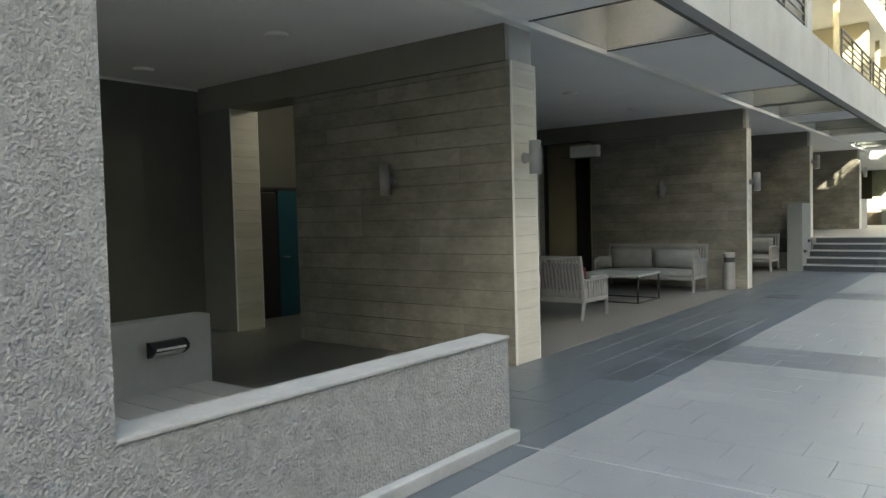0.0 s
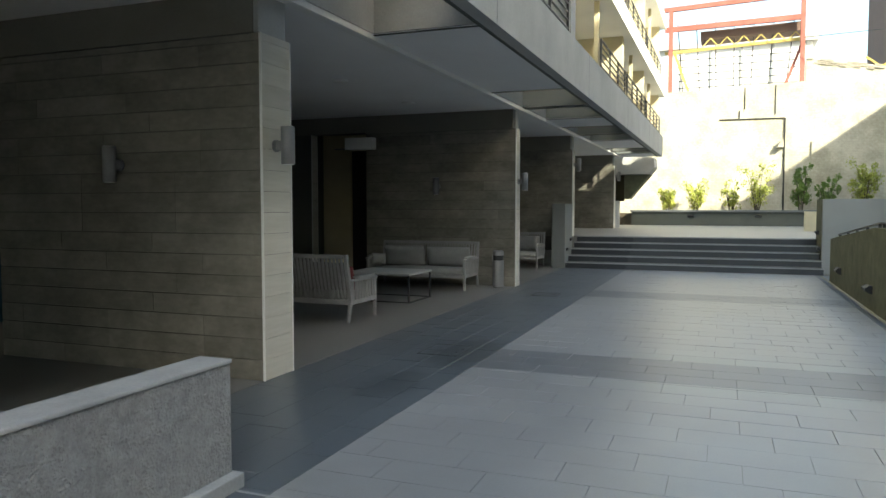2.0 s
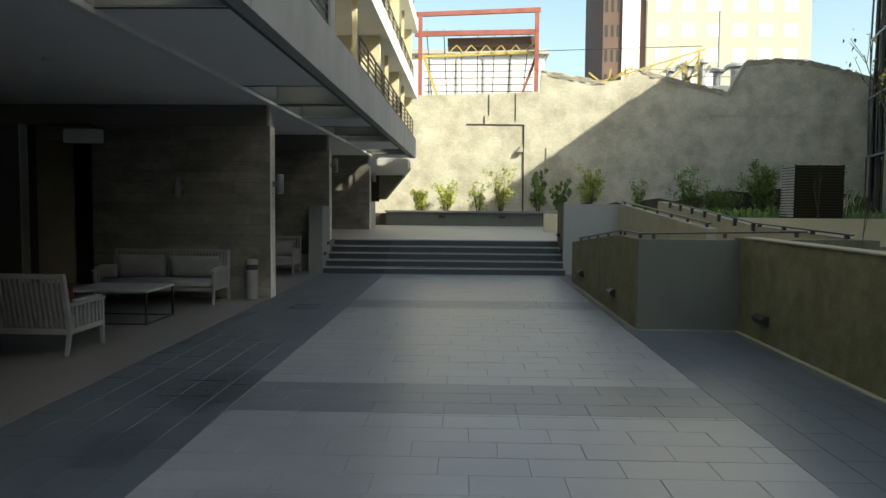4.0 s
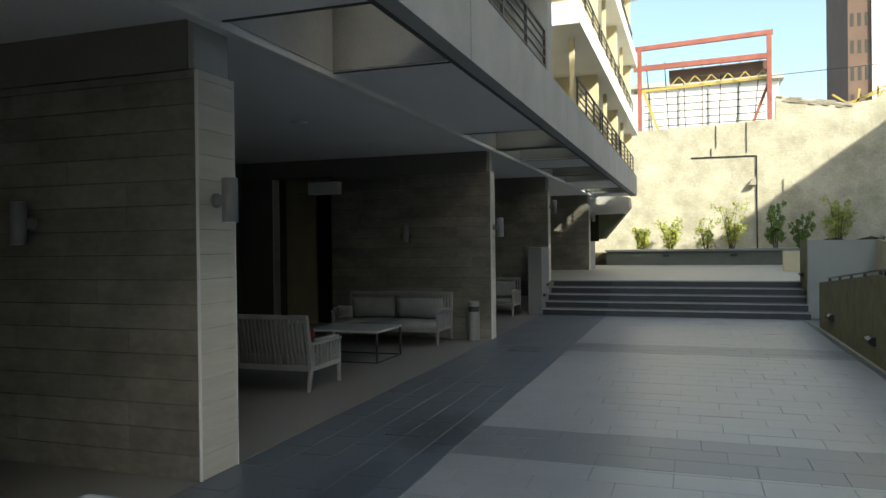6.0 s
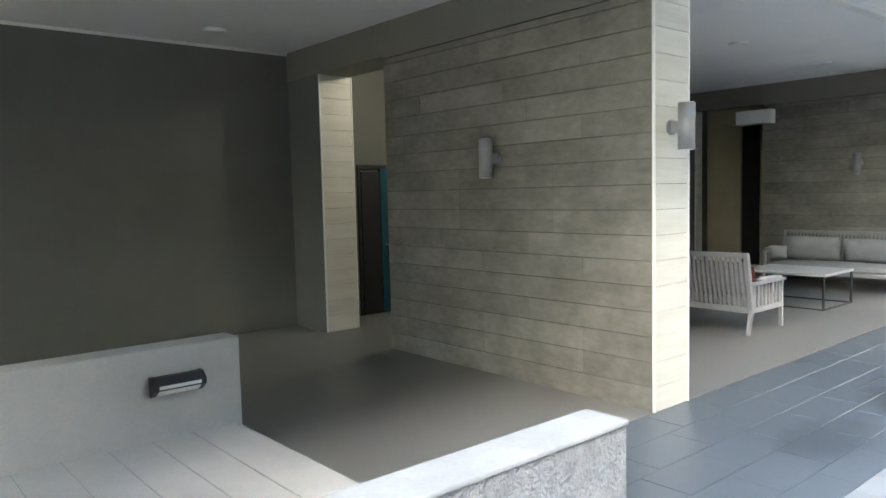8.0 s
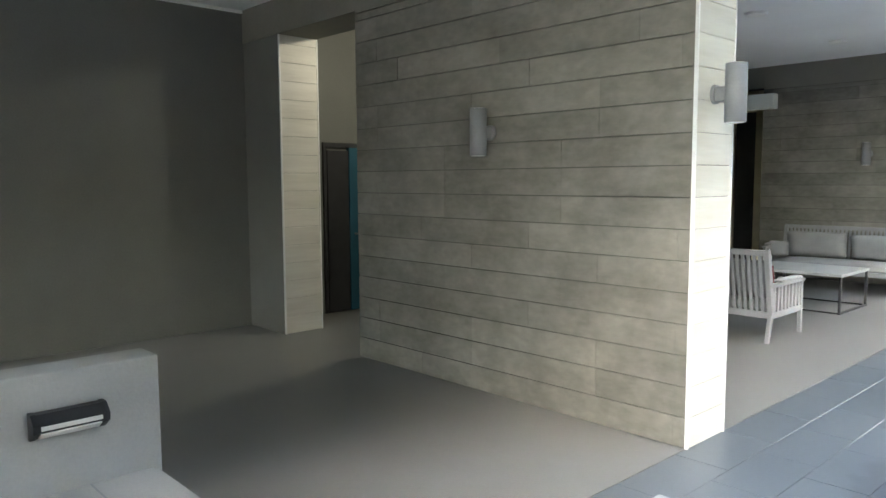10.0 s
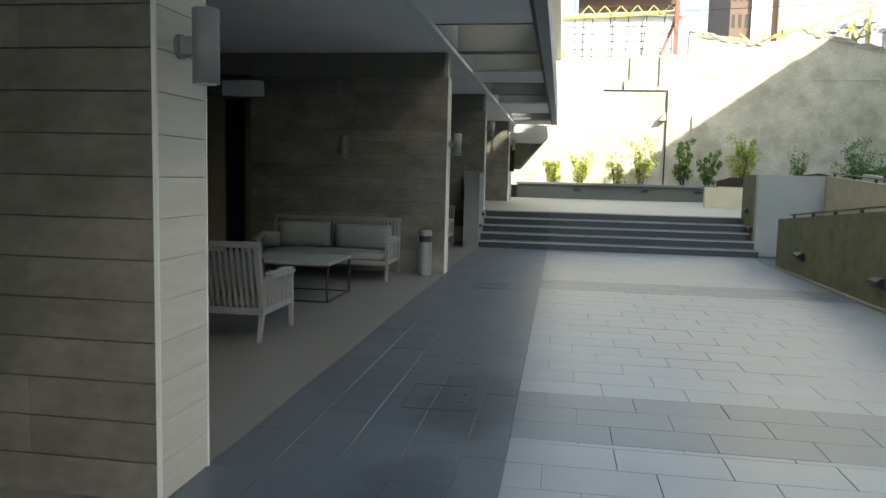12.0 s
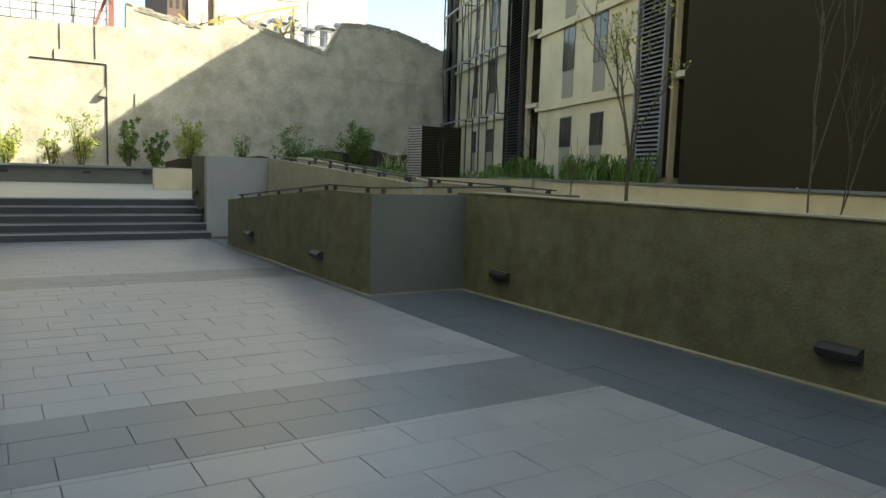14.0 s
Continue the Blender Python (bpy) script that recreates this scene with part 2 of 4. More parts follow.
def bar(bm, a, b, r, sides=8, r2=None):
    """A round bar from a to b."""
    a, b = Vector(a), Vector(b)
    d = b - a
    m = Matrix.Translation((a + b) / 2) @ d.to_track_quat("Z", "Y").to_matrix().to_4x4()
    bmesh.ops.create_cone(bm, cap_ends=True, segments=sides, radius1=r, radius2=r if r2 is None else r2, depth=d.length, matrix=m)
    return bm


def beam(bm, a, b, w, h):
    """A square bar from a to b, w wide and h high."""
    a, b = Vector(a), Vector(b)
    d = b - a
    m = Matrix.Translation((a + b) / 2) @ d.to_track_quat("Y", "Z").to_matrix().to_4x4() @ Matrix.Diagonal((w, d.length, h, 1))
    bmesh.ops.create_cube(bm, size=1, matrix=m)
    return bm


def prism(points, y0, y1, axis="y"):
    """A solid from an outline of (u, z) points, drawn out along an axis."""
    bm = bmesh.new()
    put = (lambda u, z, s: (u, s, z)) if axis == "y" else (lambda u, z, s: (s, u, z))
    a = [bm.verts.new(put(u, z, y0)) for u, z in points]
    b = [bm.verts.new(put(u, z, y1)) for u, z in points]
    bm.faces.new(a)
    bm.faces.new(b[::-1])
    for i in range(len(a)):
        j = (i + 1) % len(a)
        bm.faces.new((a[j], a[i], b[i], b[j]))
    bmesh.ops.recalc_face_normals(bm, faces=bm.faces)
    return bm


def solid(name, bm, material, smooth=False):
    me = bpy.data.meshes.new(name)
    bm.to_mesh(me)
    bm.free()
    me.materials.append(material)
    if smooth:
        for p in me.polygons:
            p.use_smooth = True
    return new(name, me)


def structure(name, bm, material, label, category):
    return tagged(solid(name, bm, material), label, category, kind="structure")


def part(name, bm, material, parent, label="", smooth=False):
    ob = solid(name, bm, material, smooth)
    ob.parent = parent
    if label:
        ob["label"] = label
    return ob


def thing(name, label, category, at=(0, 0, 0), turn=0.0, group="", kind=""):
    ob = new(name)
    ob.empty_display_size = 0.1
    ob.matrix_basis = pose(*at, 0, 0, turn)
    return tagged(ob, label, category, group, kind)


# ---- ground and floors ----
structure("ground", boxes((-400, -400, -0.6, 400, 600, -0.3)), M_GROUND, "bare city ground around the courtyard", "ground")
# Both floors extended unseen to y -22: a sunlit stretch to bounce light into the bays.
floor = structure("floor", boxes((0, -22, -0.3, 7.9, 13.9, -0.008)), M_GROUT, "grey tiled courtyard floor with darker borders", "floor")
patio = structure("floor_patio", boxes((-5.7, -22, -0.3, -0.004, 14.9, 0.0)), M_TILE_P, "grey tiled patio floor under the building", "floor")
terrace = structure("floor_terrace", boxes((-5.7, 15.62, -0.3, 8.6, 29.0, 0.82), (-5.7, 14.95, -0.3, -0.3, 15.62, 0.82)), M_TERRACE, "pale grey upper terrace beyond the steps", "floor")
garden = structure("ground_garden", boxes((7.9, -22, -0.3, 24.2, 5.4, 0.72), (9.55, 5.4, -0.3, 24.2, 16, 0.72)), M_SOIL, "dark soil of the raised garden", "ground")
structure("ground_bed", boxes((-5.7, 29.25, -0.3, 8.6, 32.3, 1.36), (8.6, 16, -0.3, 24.2, 32.3, 1.5)), M_SOIL, "dark soil of the planting bed below the old wall", "ground")

# ---- steps ----
RISE, GOING = 0.164, 0.41
steps = thing("steps", "five dark stone steps with pale nosings up to the terrace", "steps", kind="structure")
for i in range(5):
    y0, z1 = 13.9 + i * GOING, (i + 1) * RISE
    y1 = 15.62 if i == 4 else y0 + GOING
    # Up to x 1.63 each step takes a darker tone, in line with the floor border.
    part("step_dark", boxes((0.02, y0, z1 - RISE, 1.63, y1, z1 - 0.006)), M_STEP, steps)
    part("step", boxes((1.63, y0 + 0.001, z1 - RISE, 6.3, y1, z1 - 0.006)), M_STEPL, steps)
    part("nosing", boxes((0.02, y0 - 0.012, z1 - 0.03, 6.3, y0 + 0.05, z1), bevel=0.004), M_CAP, steps, "pale stone nosing")


# ---- walls of the building on one side: cross walls clad with boards ----
BOARDS = {}


def board_mesh(length, height, thick, mat):
    key = (round(length, 2), round(height, 3), thick, mat.name)
    if key not in BOARDS:
        bm = boxes((0, 0, 0, key[0] - 0.0012, thick, key[1] - (0.0065 if mat is M_BOARD else 0.0035)))
        bmesh.ops.bevel(bm, geom=[e for e in bm.edges if all(abs(v.co.y) < 1e-6 for v in e.verts) and abs(e.verts[0].co.z - e.verts[1].co.z) < 1e-6], offset=0.002, segments=1, affect="EDGES")
        me = bpy.data.meshes.new("board")
        bm.to_mesh(me)
        bm.free()
        me.materials.append(mat)
        BOARDS[key] = me
    return BOARDS[key]


def clad(wall, start, turn, width, z0, z1, seed, full=1.22, row=0.2, mat=None):
    """Rows of boards on a wall's face, from a start point, running along the direction turned by turn degrees."""
    rnd = random.Random(seed)
    z, k = z0, 0
    while z < z1 - 0.02:
        h = min(row, z1 - z)
        u = -rnd.choice((0.0, 0.3, 0.6, 0.9)) if width > 1 else 0.0
        while u < width - 0.01:
            a, b = max(u, 0.0), min(u + full, width)
            if b - a > 0.02:
                ob = new("board", board_mesh(b - a, h, 0.014, mat or M_BOARD))
                ob.parent = wall
                ob.matrix_basis = pose(start[0], start[1], z, 0, 0, turn) @ pose(a, -0.014 + rnd.uniform(-0.0015, 0.0015), 0.003, 0, 0, 0)
            u += full
        z += row
        k += 1


CEIL = 3.67
FINS = {"wall_fin_1": (0.0, 0.47, -3.45, 0.0), "wall_fin_2": (8.9, 9.14, -3.45, 0.0), "wall_fin_3": (14.9, 15.14, -3.45, 0.82), "wall_fin_4": (23.2, 23.5, -2.6, 0.82)}
for name, (y0, y1, x0, z0) in FINS.items():
    w = structure(name, boxes((x0, y0, z0 - 0.4, -0.002, y1, 3.27), (x0, y0 + 0.02, 3.27, -0.03, y1 - 0.02, CEIL)), M_JOINT, "cross wall clad with weathered grey wood-look boards", "wall")
    n = int(name[-1])
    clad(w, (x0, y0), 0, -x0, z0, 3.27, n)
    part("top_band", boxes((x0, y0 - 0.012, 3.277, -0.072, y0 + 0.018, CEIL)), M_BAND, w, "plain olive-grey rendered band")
    # End face gets the copy with daylight in its colour.
    clad(w, (-0.002, y0), 90, y1 - y0, z0, 3.27, n + 60, mat=M_BOARD_LIT)
    part("column_head", boxes((-0.07, y0 - 0.010, 3.275, -0.012, y1 - 0.03, CEIL), bevel=0.012), M_CONC, w, "grey concrete column head")
    for yy in (y0 - 0.017, y1 - 0.003):
        part("corner_trim", boxes((-0.006, yy, z0, 0.016, yy + 0.014, 3.27)), M_PAINTW, w, "thin white corner trim")

# passages behind the cross walls
for i, (y0, y1) in enumerate(((0.0, 0.49), (8.9, 9.14))):
    stub = structure("wall_stub_%d" % (i + 1), boxes((-5.64, y0, 0, -4.87, y1, 3.298)), M_DARKWALL, "short charcoal wall with a board-clad end", "wall")
    # Stub end likewise, brightened by colour.
    clad(stub, (-4.87, y0), 90, y1 - y0, 0, 3.297, 90 + i, mat=M_BOARD_LIT)
    for yy in (y0 - 0.002, y1 - 0.012):
        part("corner_trim", boxes((-4.872, yy, 0, -4.85, yy + 0.014, 3.297)), M_PAINTW, stub, "thin white corner trim")
    structure("wall_header_%d" % (i + 1), boxes((-5.638, y0 - 0.011, 3.3, -3.452, y1 - 0.003, CEIL)), M_BAND, "plain olive-grey header above the passage", "wall")
structure("trim_cornice", boxes((-5.638, -13, CEIL - 0.035, -5.615, -0.013, CEIL - 0.001)), M_PAINTW, "thin white cornice along the charcoal wall", "trim")
structure("wall_back_passage", boxes((-5.95, 0.49, 0, -5.64, 2.6, CEIL)), M_DARKWALL, "grey wall at the end of the passage", "wall")
structure("wall_back", boxes((-5.95, -22, 0, -5.64, 0.49, CEIL), (-5.95, 2.6, 0, -5.64, 15, CEIL)), M_DARKWALL, "long charcoal painted back wall", "wall")
structure("wall_back_far", boxes((-5.95, 15, 0, -5.64, 32.3, CEIL)), M_CREAM, "back wall of the far bays", "wall")
structure("wall_room", boxes((-5.64, 2.6, 0, -3.0, 2.75, CEIL), (-3.15, 0.492, 0, -3.0, 2.6, CEIL)), M_DARKWALL, "plain dark wall behind the passage", "wall")
structure("wall_room_far", boxes((-5.64, 10.75, 0, -4.83, 10.9, CEIL), (-4.40, 10.75, 0, -3.0, 10.9, CEIL), (-4.83, 10.75, 3.07, -4.40, 10.9, CEIL)), M_CREAM, "cream wall with a tall narrow doorway", "wall")
structure("wall_passage_side", boxes((-3.2, 9.145, 0, -3.0, 10.745, CEIL)), M_CREAM, "plain wall along the second passage", "wall")
# Open doorway: a black panel stands for the darkness inside; its handle is added.
door_dark = thing("doorway_2", "black panel for the dark of an open doorway in the second passage", "door", (-4.83, 10.80, 0), kind="structure")
part("leaf", boxes((0.004, 0, 0.01, 0.426, 0.05, 3.066)), M_BLACK, door_dark)
part("door_handle", boxes((0.36, -0.03, 0.95, 0.38, 0.0, 1.15), bevel=0.004), M_STEEL, door_dark)
# Added out of view; height and distance tuned for the light from behind.
structure("wall_behind", boxes((-5.95, -22.3, -0.3, 24.2, -22, 5)), M_PALE, "unseen plain wall added to close the courtyard", "wall")
structure("ceiling", boxes((-5.95, -13, CEIL, -0.002, 24.9, 4.0)), M_CEIL, "white plastered patio ceiling", "ceiling")

# overhang with openings in its floor
VOIDS = ((0.2, 2.1), (6.8, 8.92), (9.15, 11.05), (12.9, 14.92), (15.15, 17.0), (20.2, 21.4), (21.6, 22.9))
over = structure("ceiling_overhang", boxes((0.12, 22.9, 3.69, 1.5, 24.9, 4.3)), M_CEIL, "white soffit of the balcony overhang with openings", "ceiling")
y = -13.0
for a, b in VOIDS:
    part("soffit_panel", boxes((0.12, y, 3.69, 1.5, a, 4.3)), M_CEIL if a - y > 1 else M_CONC, over)
    y = b
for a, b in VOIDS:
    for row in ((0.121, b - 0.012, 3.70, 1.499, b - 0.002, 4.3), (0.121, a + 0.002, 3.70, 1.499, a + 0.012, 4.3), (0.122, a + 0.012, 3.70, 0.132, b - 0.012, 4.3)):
        # Thin skins added so the openings look as shaded as deep shafts.
        part("opening_lining", boxes(row[:5] + ((5.6 if a < 1 else 4.3),)), M_CONC if a < 1 else M_GREYD, over, "grey skin added to darken the opening")
structure("beam_edge", boxes((-0.002, -13, 3.63, 0.12, 24.9, 4.3), bevel=0.01), M_PAINTW, "pale edge beam along the patio", "beam")
structure("wall_fascia", boxes((1.5, -13, 3.67, 1.66, 24.9, 4.46)), M_CONC, "pale concrete fascia of the balconies", "wall")

# Dark strips paint the shadow gaps along openings and fascia; no groove is cut.
for a, b in VOIDS:
    part("drip_edge", boxes((0.125, b + 0.002, 3.678, 1.46, b + 0.03, 3.692), (0.125, a - 0.03, 3.678, 1.46, a - 0.002, 3.692)), M_GREYDD, over, "dark strip standing for the drip line's shade")
structure("trim_fascia_groove", boxes((1.452, -13, 3.664, 1.498, 24.88, 3.69)), M_GREYDD, "dark strip standing for the shadow gap under the fascia", "trim")
for k, y in enumerate((2.06, 7.9, 13.7, 19.4)):
    structure("trim_fascia_seam_%d" % (k + 1), boxes((1.655, y, 3.675, 1.6625, y + 0.012, 4.455)), M_GREYD, "thin vertical seam in the fascia", "trim")

# storeys above
upper = structure("wall_upper", boxes((-5.95, -13, 4.3, -0.01, 24.9, 16.0)), M_CREAM, "cream upper storeys of the apartment building", "wall")
part("end_wall", boxes((0.0, 6.38, 4.31, 1.62, 6.75, 15.8)), M_CONC, upper)
for y in (13.7, 18.8, 24.3):
    part("dividing_wall", boxes((0.0, y, 4.31, 1.5, y + 0.25, 15.8)), M_CREAM, upper)
for y in (10.2, 16.2, 21.5):
    part("dividing_post", boxes((1.35, y, 4.47, 1.45, y + 0.1, 15.8)), M_CREAM, upper)
for z in (6.05, 8.7, 11.35, 14.0):
    part("balcony_slab", boxes((0.0, 9.2, z, 1.72, 24.9, z + 0.45)), M_PAINTW, upper)
# Unseen slab added as a cap that keeps sun and sky out of the first opening.
part("balcony_slab", boxes((0.0, -13, 6.05, 1.72, 6.33, 6.5)), M_PAINTW, upper)
RAIL_BAYS = ((2.3, 6.33), (9.7, 13.6), (14.0, 18.7), (19.1, 24.2))
for z in (4.46, 6.55, 9.2):
    for a, b in RAIL_BAYS[0 if z < 5 else 1:]:
        r = thing("balcony_railing", "dark steel balcony railing with horizontal bars", "railing", (1.58, a, z), group="balcony railings")
        for k in range(5):
            part("bar", bar(bmesh.new(), (0, 0, 0.12 + 0.135 * k), (0, b - a, 0.12 + 0.135 * k), 0.016 if k < 4 else 0.024, 6), M_STEEL, r)
        m = max(2, round((b - a) / 1.3))
        for k in range(m + 1):
            yy = 0.02 + (b - a - 0.04) * k / m
            part("post", boxes((-0.02, yy - 0.02, 0, 0.02, yy + 0.02, 0.66)), M_STEEL, r)

# ---- near low walls ----
structure("wall_low_stucco", boxes((1.14, -5.19, 0.09, 1.36, -2.29, 0.74)), M_STUCCO, "low rough grey stucco wall", "wall")
structure("trim_low_cap", boxes((1.13, -5.19, 0.74, 1.37, -2.28, 0.765), bevel=0.008), M_CAP, "pale smooth cap of the stucco wall", "trim")
structure("trim_plinth", boxes((1.12, -6.6, 0, 1.43, -2.26, 0.088), bevel=0.01), M_CAP, "pale plinth under the stucco wall", "trim")
structure("wall_column", boxes((0.2, -6.5, 0.09, 1.362, -5.19, CEIL)), M_STUCCO, "broad rough grey stucco column", "column")
structure("floor_platform", boxes((-1.56, -9, 0, 1.12, -2.78, 0.2), (-1.56, -2.78, 0, 1.12, -2.75, 0.185)), M_PALE, "pale tiled platform between two low walls", "floor")
for k in range(8):
    structure("trim_platform_joint_%d" % (k + 1), boxes((-1.555, -3.1 - 0.27 * k, 0.198, 1.118, -3.092 - 0.27 * k, 0.2035)), M_CAP, "thin pale joint across the platform", "trim")
structure("wall_inner_low", boxes((-1.79, -9, 0, -1.56, -2.73, 0.805), bevel=0.012), M_PALE, "low smooth grey wall with a bulkhead lamp", "wall")
structure("trim_floor_line", boxes((1.43, -2.345, -0.006, 7.7, -2.325, 0.004)), M_CAP, "thin pale joint strip across the floor", "trim")
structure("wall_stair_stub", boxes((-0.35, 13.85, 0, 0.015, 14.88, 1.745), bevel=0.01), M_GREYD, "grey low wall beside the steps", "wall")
structure("wall_terrace_stub", boxes((-0.3, 23.52, 0.82, 0.0, 25.0, 1.9), bevel=0.01), M_GREYWALL, "grey low wall on the terrace", "wall")

# ---- ramp and retaining walls on the other side ----
A = 6.25
structure("wall_ramp_outer", prism([(5.8, 0), (5.8, 1.33), (7.35, 1.33), (12.4, 0.95), (12.4, 0)], A, A + 0.2, "x"), M_OLIVE, "olive rendered ramp wall with a sloping top", "wall")
structure("wall_ramp_end", boxes((A + 0.001, 5.79, 0, 7.719, 5.799, 1.328), (A + 0.2, 5.803, 0, 7.72, 6.0, 1.326)), M_GREYDD, "smooth grey end wall of the ramp", "wall")
structure("wall_retaining", boxes((7.72, -22, 0, 7.92, 5.999, 1.36)), M_OLIVE, "long olive rendered retaining wall", "wall")
structure("trim_retaining_cap", boxes((7.70, -13, 1.362, 7.94, 5.6, 1.385), bevel=0.006), M_CAPO, "pale cap of the retaining wall", "trim")
structure("wall_ramp_corner", boxes((7.92, 5.4, 0, 9.5, 5.6, 1.36)), M_OLIVE, "olive rendered wall closing the ramp landing", "wall")
structure("wall_ramp_mid", prism([(7.3, 0), (7.3, 1.45), (14.3, 1.86), (14.3, 0)], 7.722, 7.90, "x"), M_CAPO, "olive rendered wall between two ramp flights", "wall")
structure("wall_ramp_far", prism([(5.6, 0), (5.6, 1.36), (9.6, 1.46), (16.5, 1.95), (16.5, 0)], 9.3, 9.5, "x"), M_CAPO, "pale rendered outer wall of the ramp", "wall")
structure("wall_ramp_block", boxes((6.3, 14.3, 0, 7.722, 14.5, 1.85)), M_GREYWALL, "tall smooth grey wall beside the steps", "wall")
structure("wall_ramp_side", boxes((6.3, 14.5, 0, 6.5, 15.7, 1.85)), M_OLIVE, "olive rendered wall beside the steps", "wall")
structure("ramp", prism([(6.0, 0), (6.0, 0.42), (7.3, 0.42), (12.4, 0.01), (12.4, 0)], A + 0.2, 7.72, "x"), M_TILE_P, "grey ramp rising to the landing", "ramp")
structure("ramp_upper", prism([(5.6, 0), (5.6, 0.42), (7.3, 0.42), (15.5, 0.82), (15.5, 0)], 7.902, 9.3, "x"), M_TILE_P, "grey ramp rising to the terrace", "ramp")
structure("trim_channel", boxes((7.66, -13, -0.006, 7.72, 5.78, 0.006), (A - 0.05, 5.74, -0.006, 7.66, 5.78, 0.006), (A - 0.05, 5.78, -0.006, A, 13.8, 0.006)), M_CAPO, "pale drain strip along the ramp walls", "trim")

structure("wall_bed", boxes((9.5, 15.8, 0, 17.0, 16.0, 1.50)), M_CREAM, "low cream wall holding the upper garden", "wall")
# ---- terrace parapet and old party wall ----
structure("wall_parapet", boxes((0.0, 29.0, 0, 8.6, 29.25, 1.42)), M_GREYDD, "low grey parapet at the end of the terrace", "wall")
structure("trim_parapet_cap", boxes((-0.05, 28.9, 1.42, 8.65, 29.3, 1.52), bevel=0.01), M_GREYD, "pale coping of the parapet", "trim")
structure("wall_old", prism([(-9, 0), (-9, 7.25), (1.3, 7.3), (7.42, 7.5), (7.44, 8.55), (10.6, 8.0), (11.4, 8.1), (12.3, 8.6), (14.6, 8.0), (16.76, 7.5), (17.6, 9.0), (19.0, 9.15), (20.6, 9.05), (23.0, 8.5), (23.7, 8.3), (24.6, 8.9), (24.6, 0)], 32.33, 32.75), M_OLDWALL, "tall old cement party wall with a broken gabled top", "wall")

# ---- building opposite ----
GARDEN = pose(14.756, 1.412, 0, 0, 0, -17)
# The garden coping's dark grey stands for the shadow line along the wall's top.
for ob in (structure("wall_garden", boxes((-1.95, -8, 0.5, -1.65, 30, 1.5)), M_CREAM, "cream rendered garden wall", "wall"),
           structure("trim_garden_cap", boxes((-2.0, -8, 1.5, -1.6, 30, 1.55)), M_GREYD, "thin coping of the garden wall, darkened as its shadow line", "trim"),
           structure("ground_facade_bed", boxes((-1.65, -8, 0, -0.01, 30, 1.48)), M_SOIL, "planting bed along the facade", "ground")):
    ob.matrix_basis = GARDEN

structure("wall_terrace_end", boxes((-5.64, 27.0, 0.82, -0.9, 27.2, 4.2), (-0.9, 27.0, 3.3, 0.25, 27.2, 4.2)), M_PAINTW, "white wall closing the far bay", "wall")
# No recess is modelled here; a dark panel paints its shade.
structure("wall_terrace_dark", boxes((-2.2, 26.1, 1.9, 0.02, 26.25, 3.02)), M_DARKCLAD, "dark panel standing for a recess's shade in the far bay", "wall")
structure("wall_stair_flank", prism([(0.02, 2.0), (0.23, 2.0), (1.08, 3.02), (0.02, 3.02)], 26.1, 27.0), M_OLIVE, "dull flank of the stair flight in the far bay", "wall")
structure("ceiling_stair_soffit", prism([(-0.4, 3.022), (1.08, 3.022), (1.3, 3.3), (1.27, 3.68), (-0.4, 3.95)], 25.6, 27.0), M_CONC, "pale concrete underside of the stair flight", "ceiling")

structure("wall_planter", boxes((6.6, 22.0, 0.82, 8.6, 22.25, 1.5), (8.4, 22.25, 0.82, 8.6, 28.9, 1.5)), M_CREAM, "low cream planter wall on the terrace", "wall")


# ---- patio furniture ----
def cushion(x0, y0, z0, x1, y1, z1, puff=0.035):
    """A soft cushion: a finely cut box whose faces swell and whose corners stay pinched."""
    bm = boxes((-1, -1, -1, 1, 1, 1))
    bmesh.ops.subdivide_edges(bm, edges=bm.edges, cuts=7, use_grid_fill=True)
    c, h = Vector(((x0 + x1) / 2, (y0 + y1) / 2, (z0 + z1) / 2)), Vector(((x1 - x0) / 2, (y1 - y0) / 2, (z1 - z0) / 2))
    thin = min(range(3), key=lambda k: h[k])
    for v in bm.verts:
        p = v.co.copy()
        a, b = [p[k] for k in range(3) if k != thin]
        swell = (1 - a ** 4) * (1 - b ** 4)
        q = Vector([p[k] * h[k] * (1 - 0.05 * (1 - swell)) for k in range(3)])
        q[thin] = p[thin] * (h[thin] * 0.55 + (h[thin] * 0.45 + puff) * swell)
        q += Vector(noise.noise_vector(q * 7 + c)) * 0.008
        v.co = c + q
    return bm


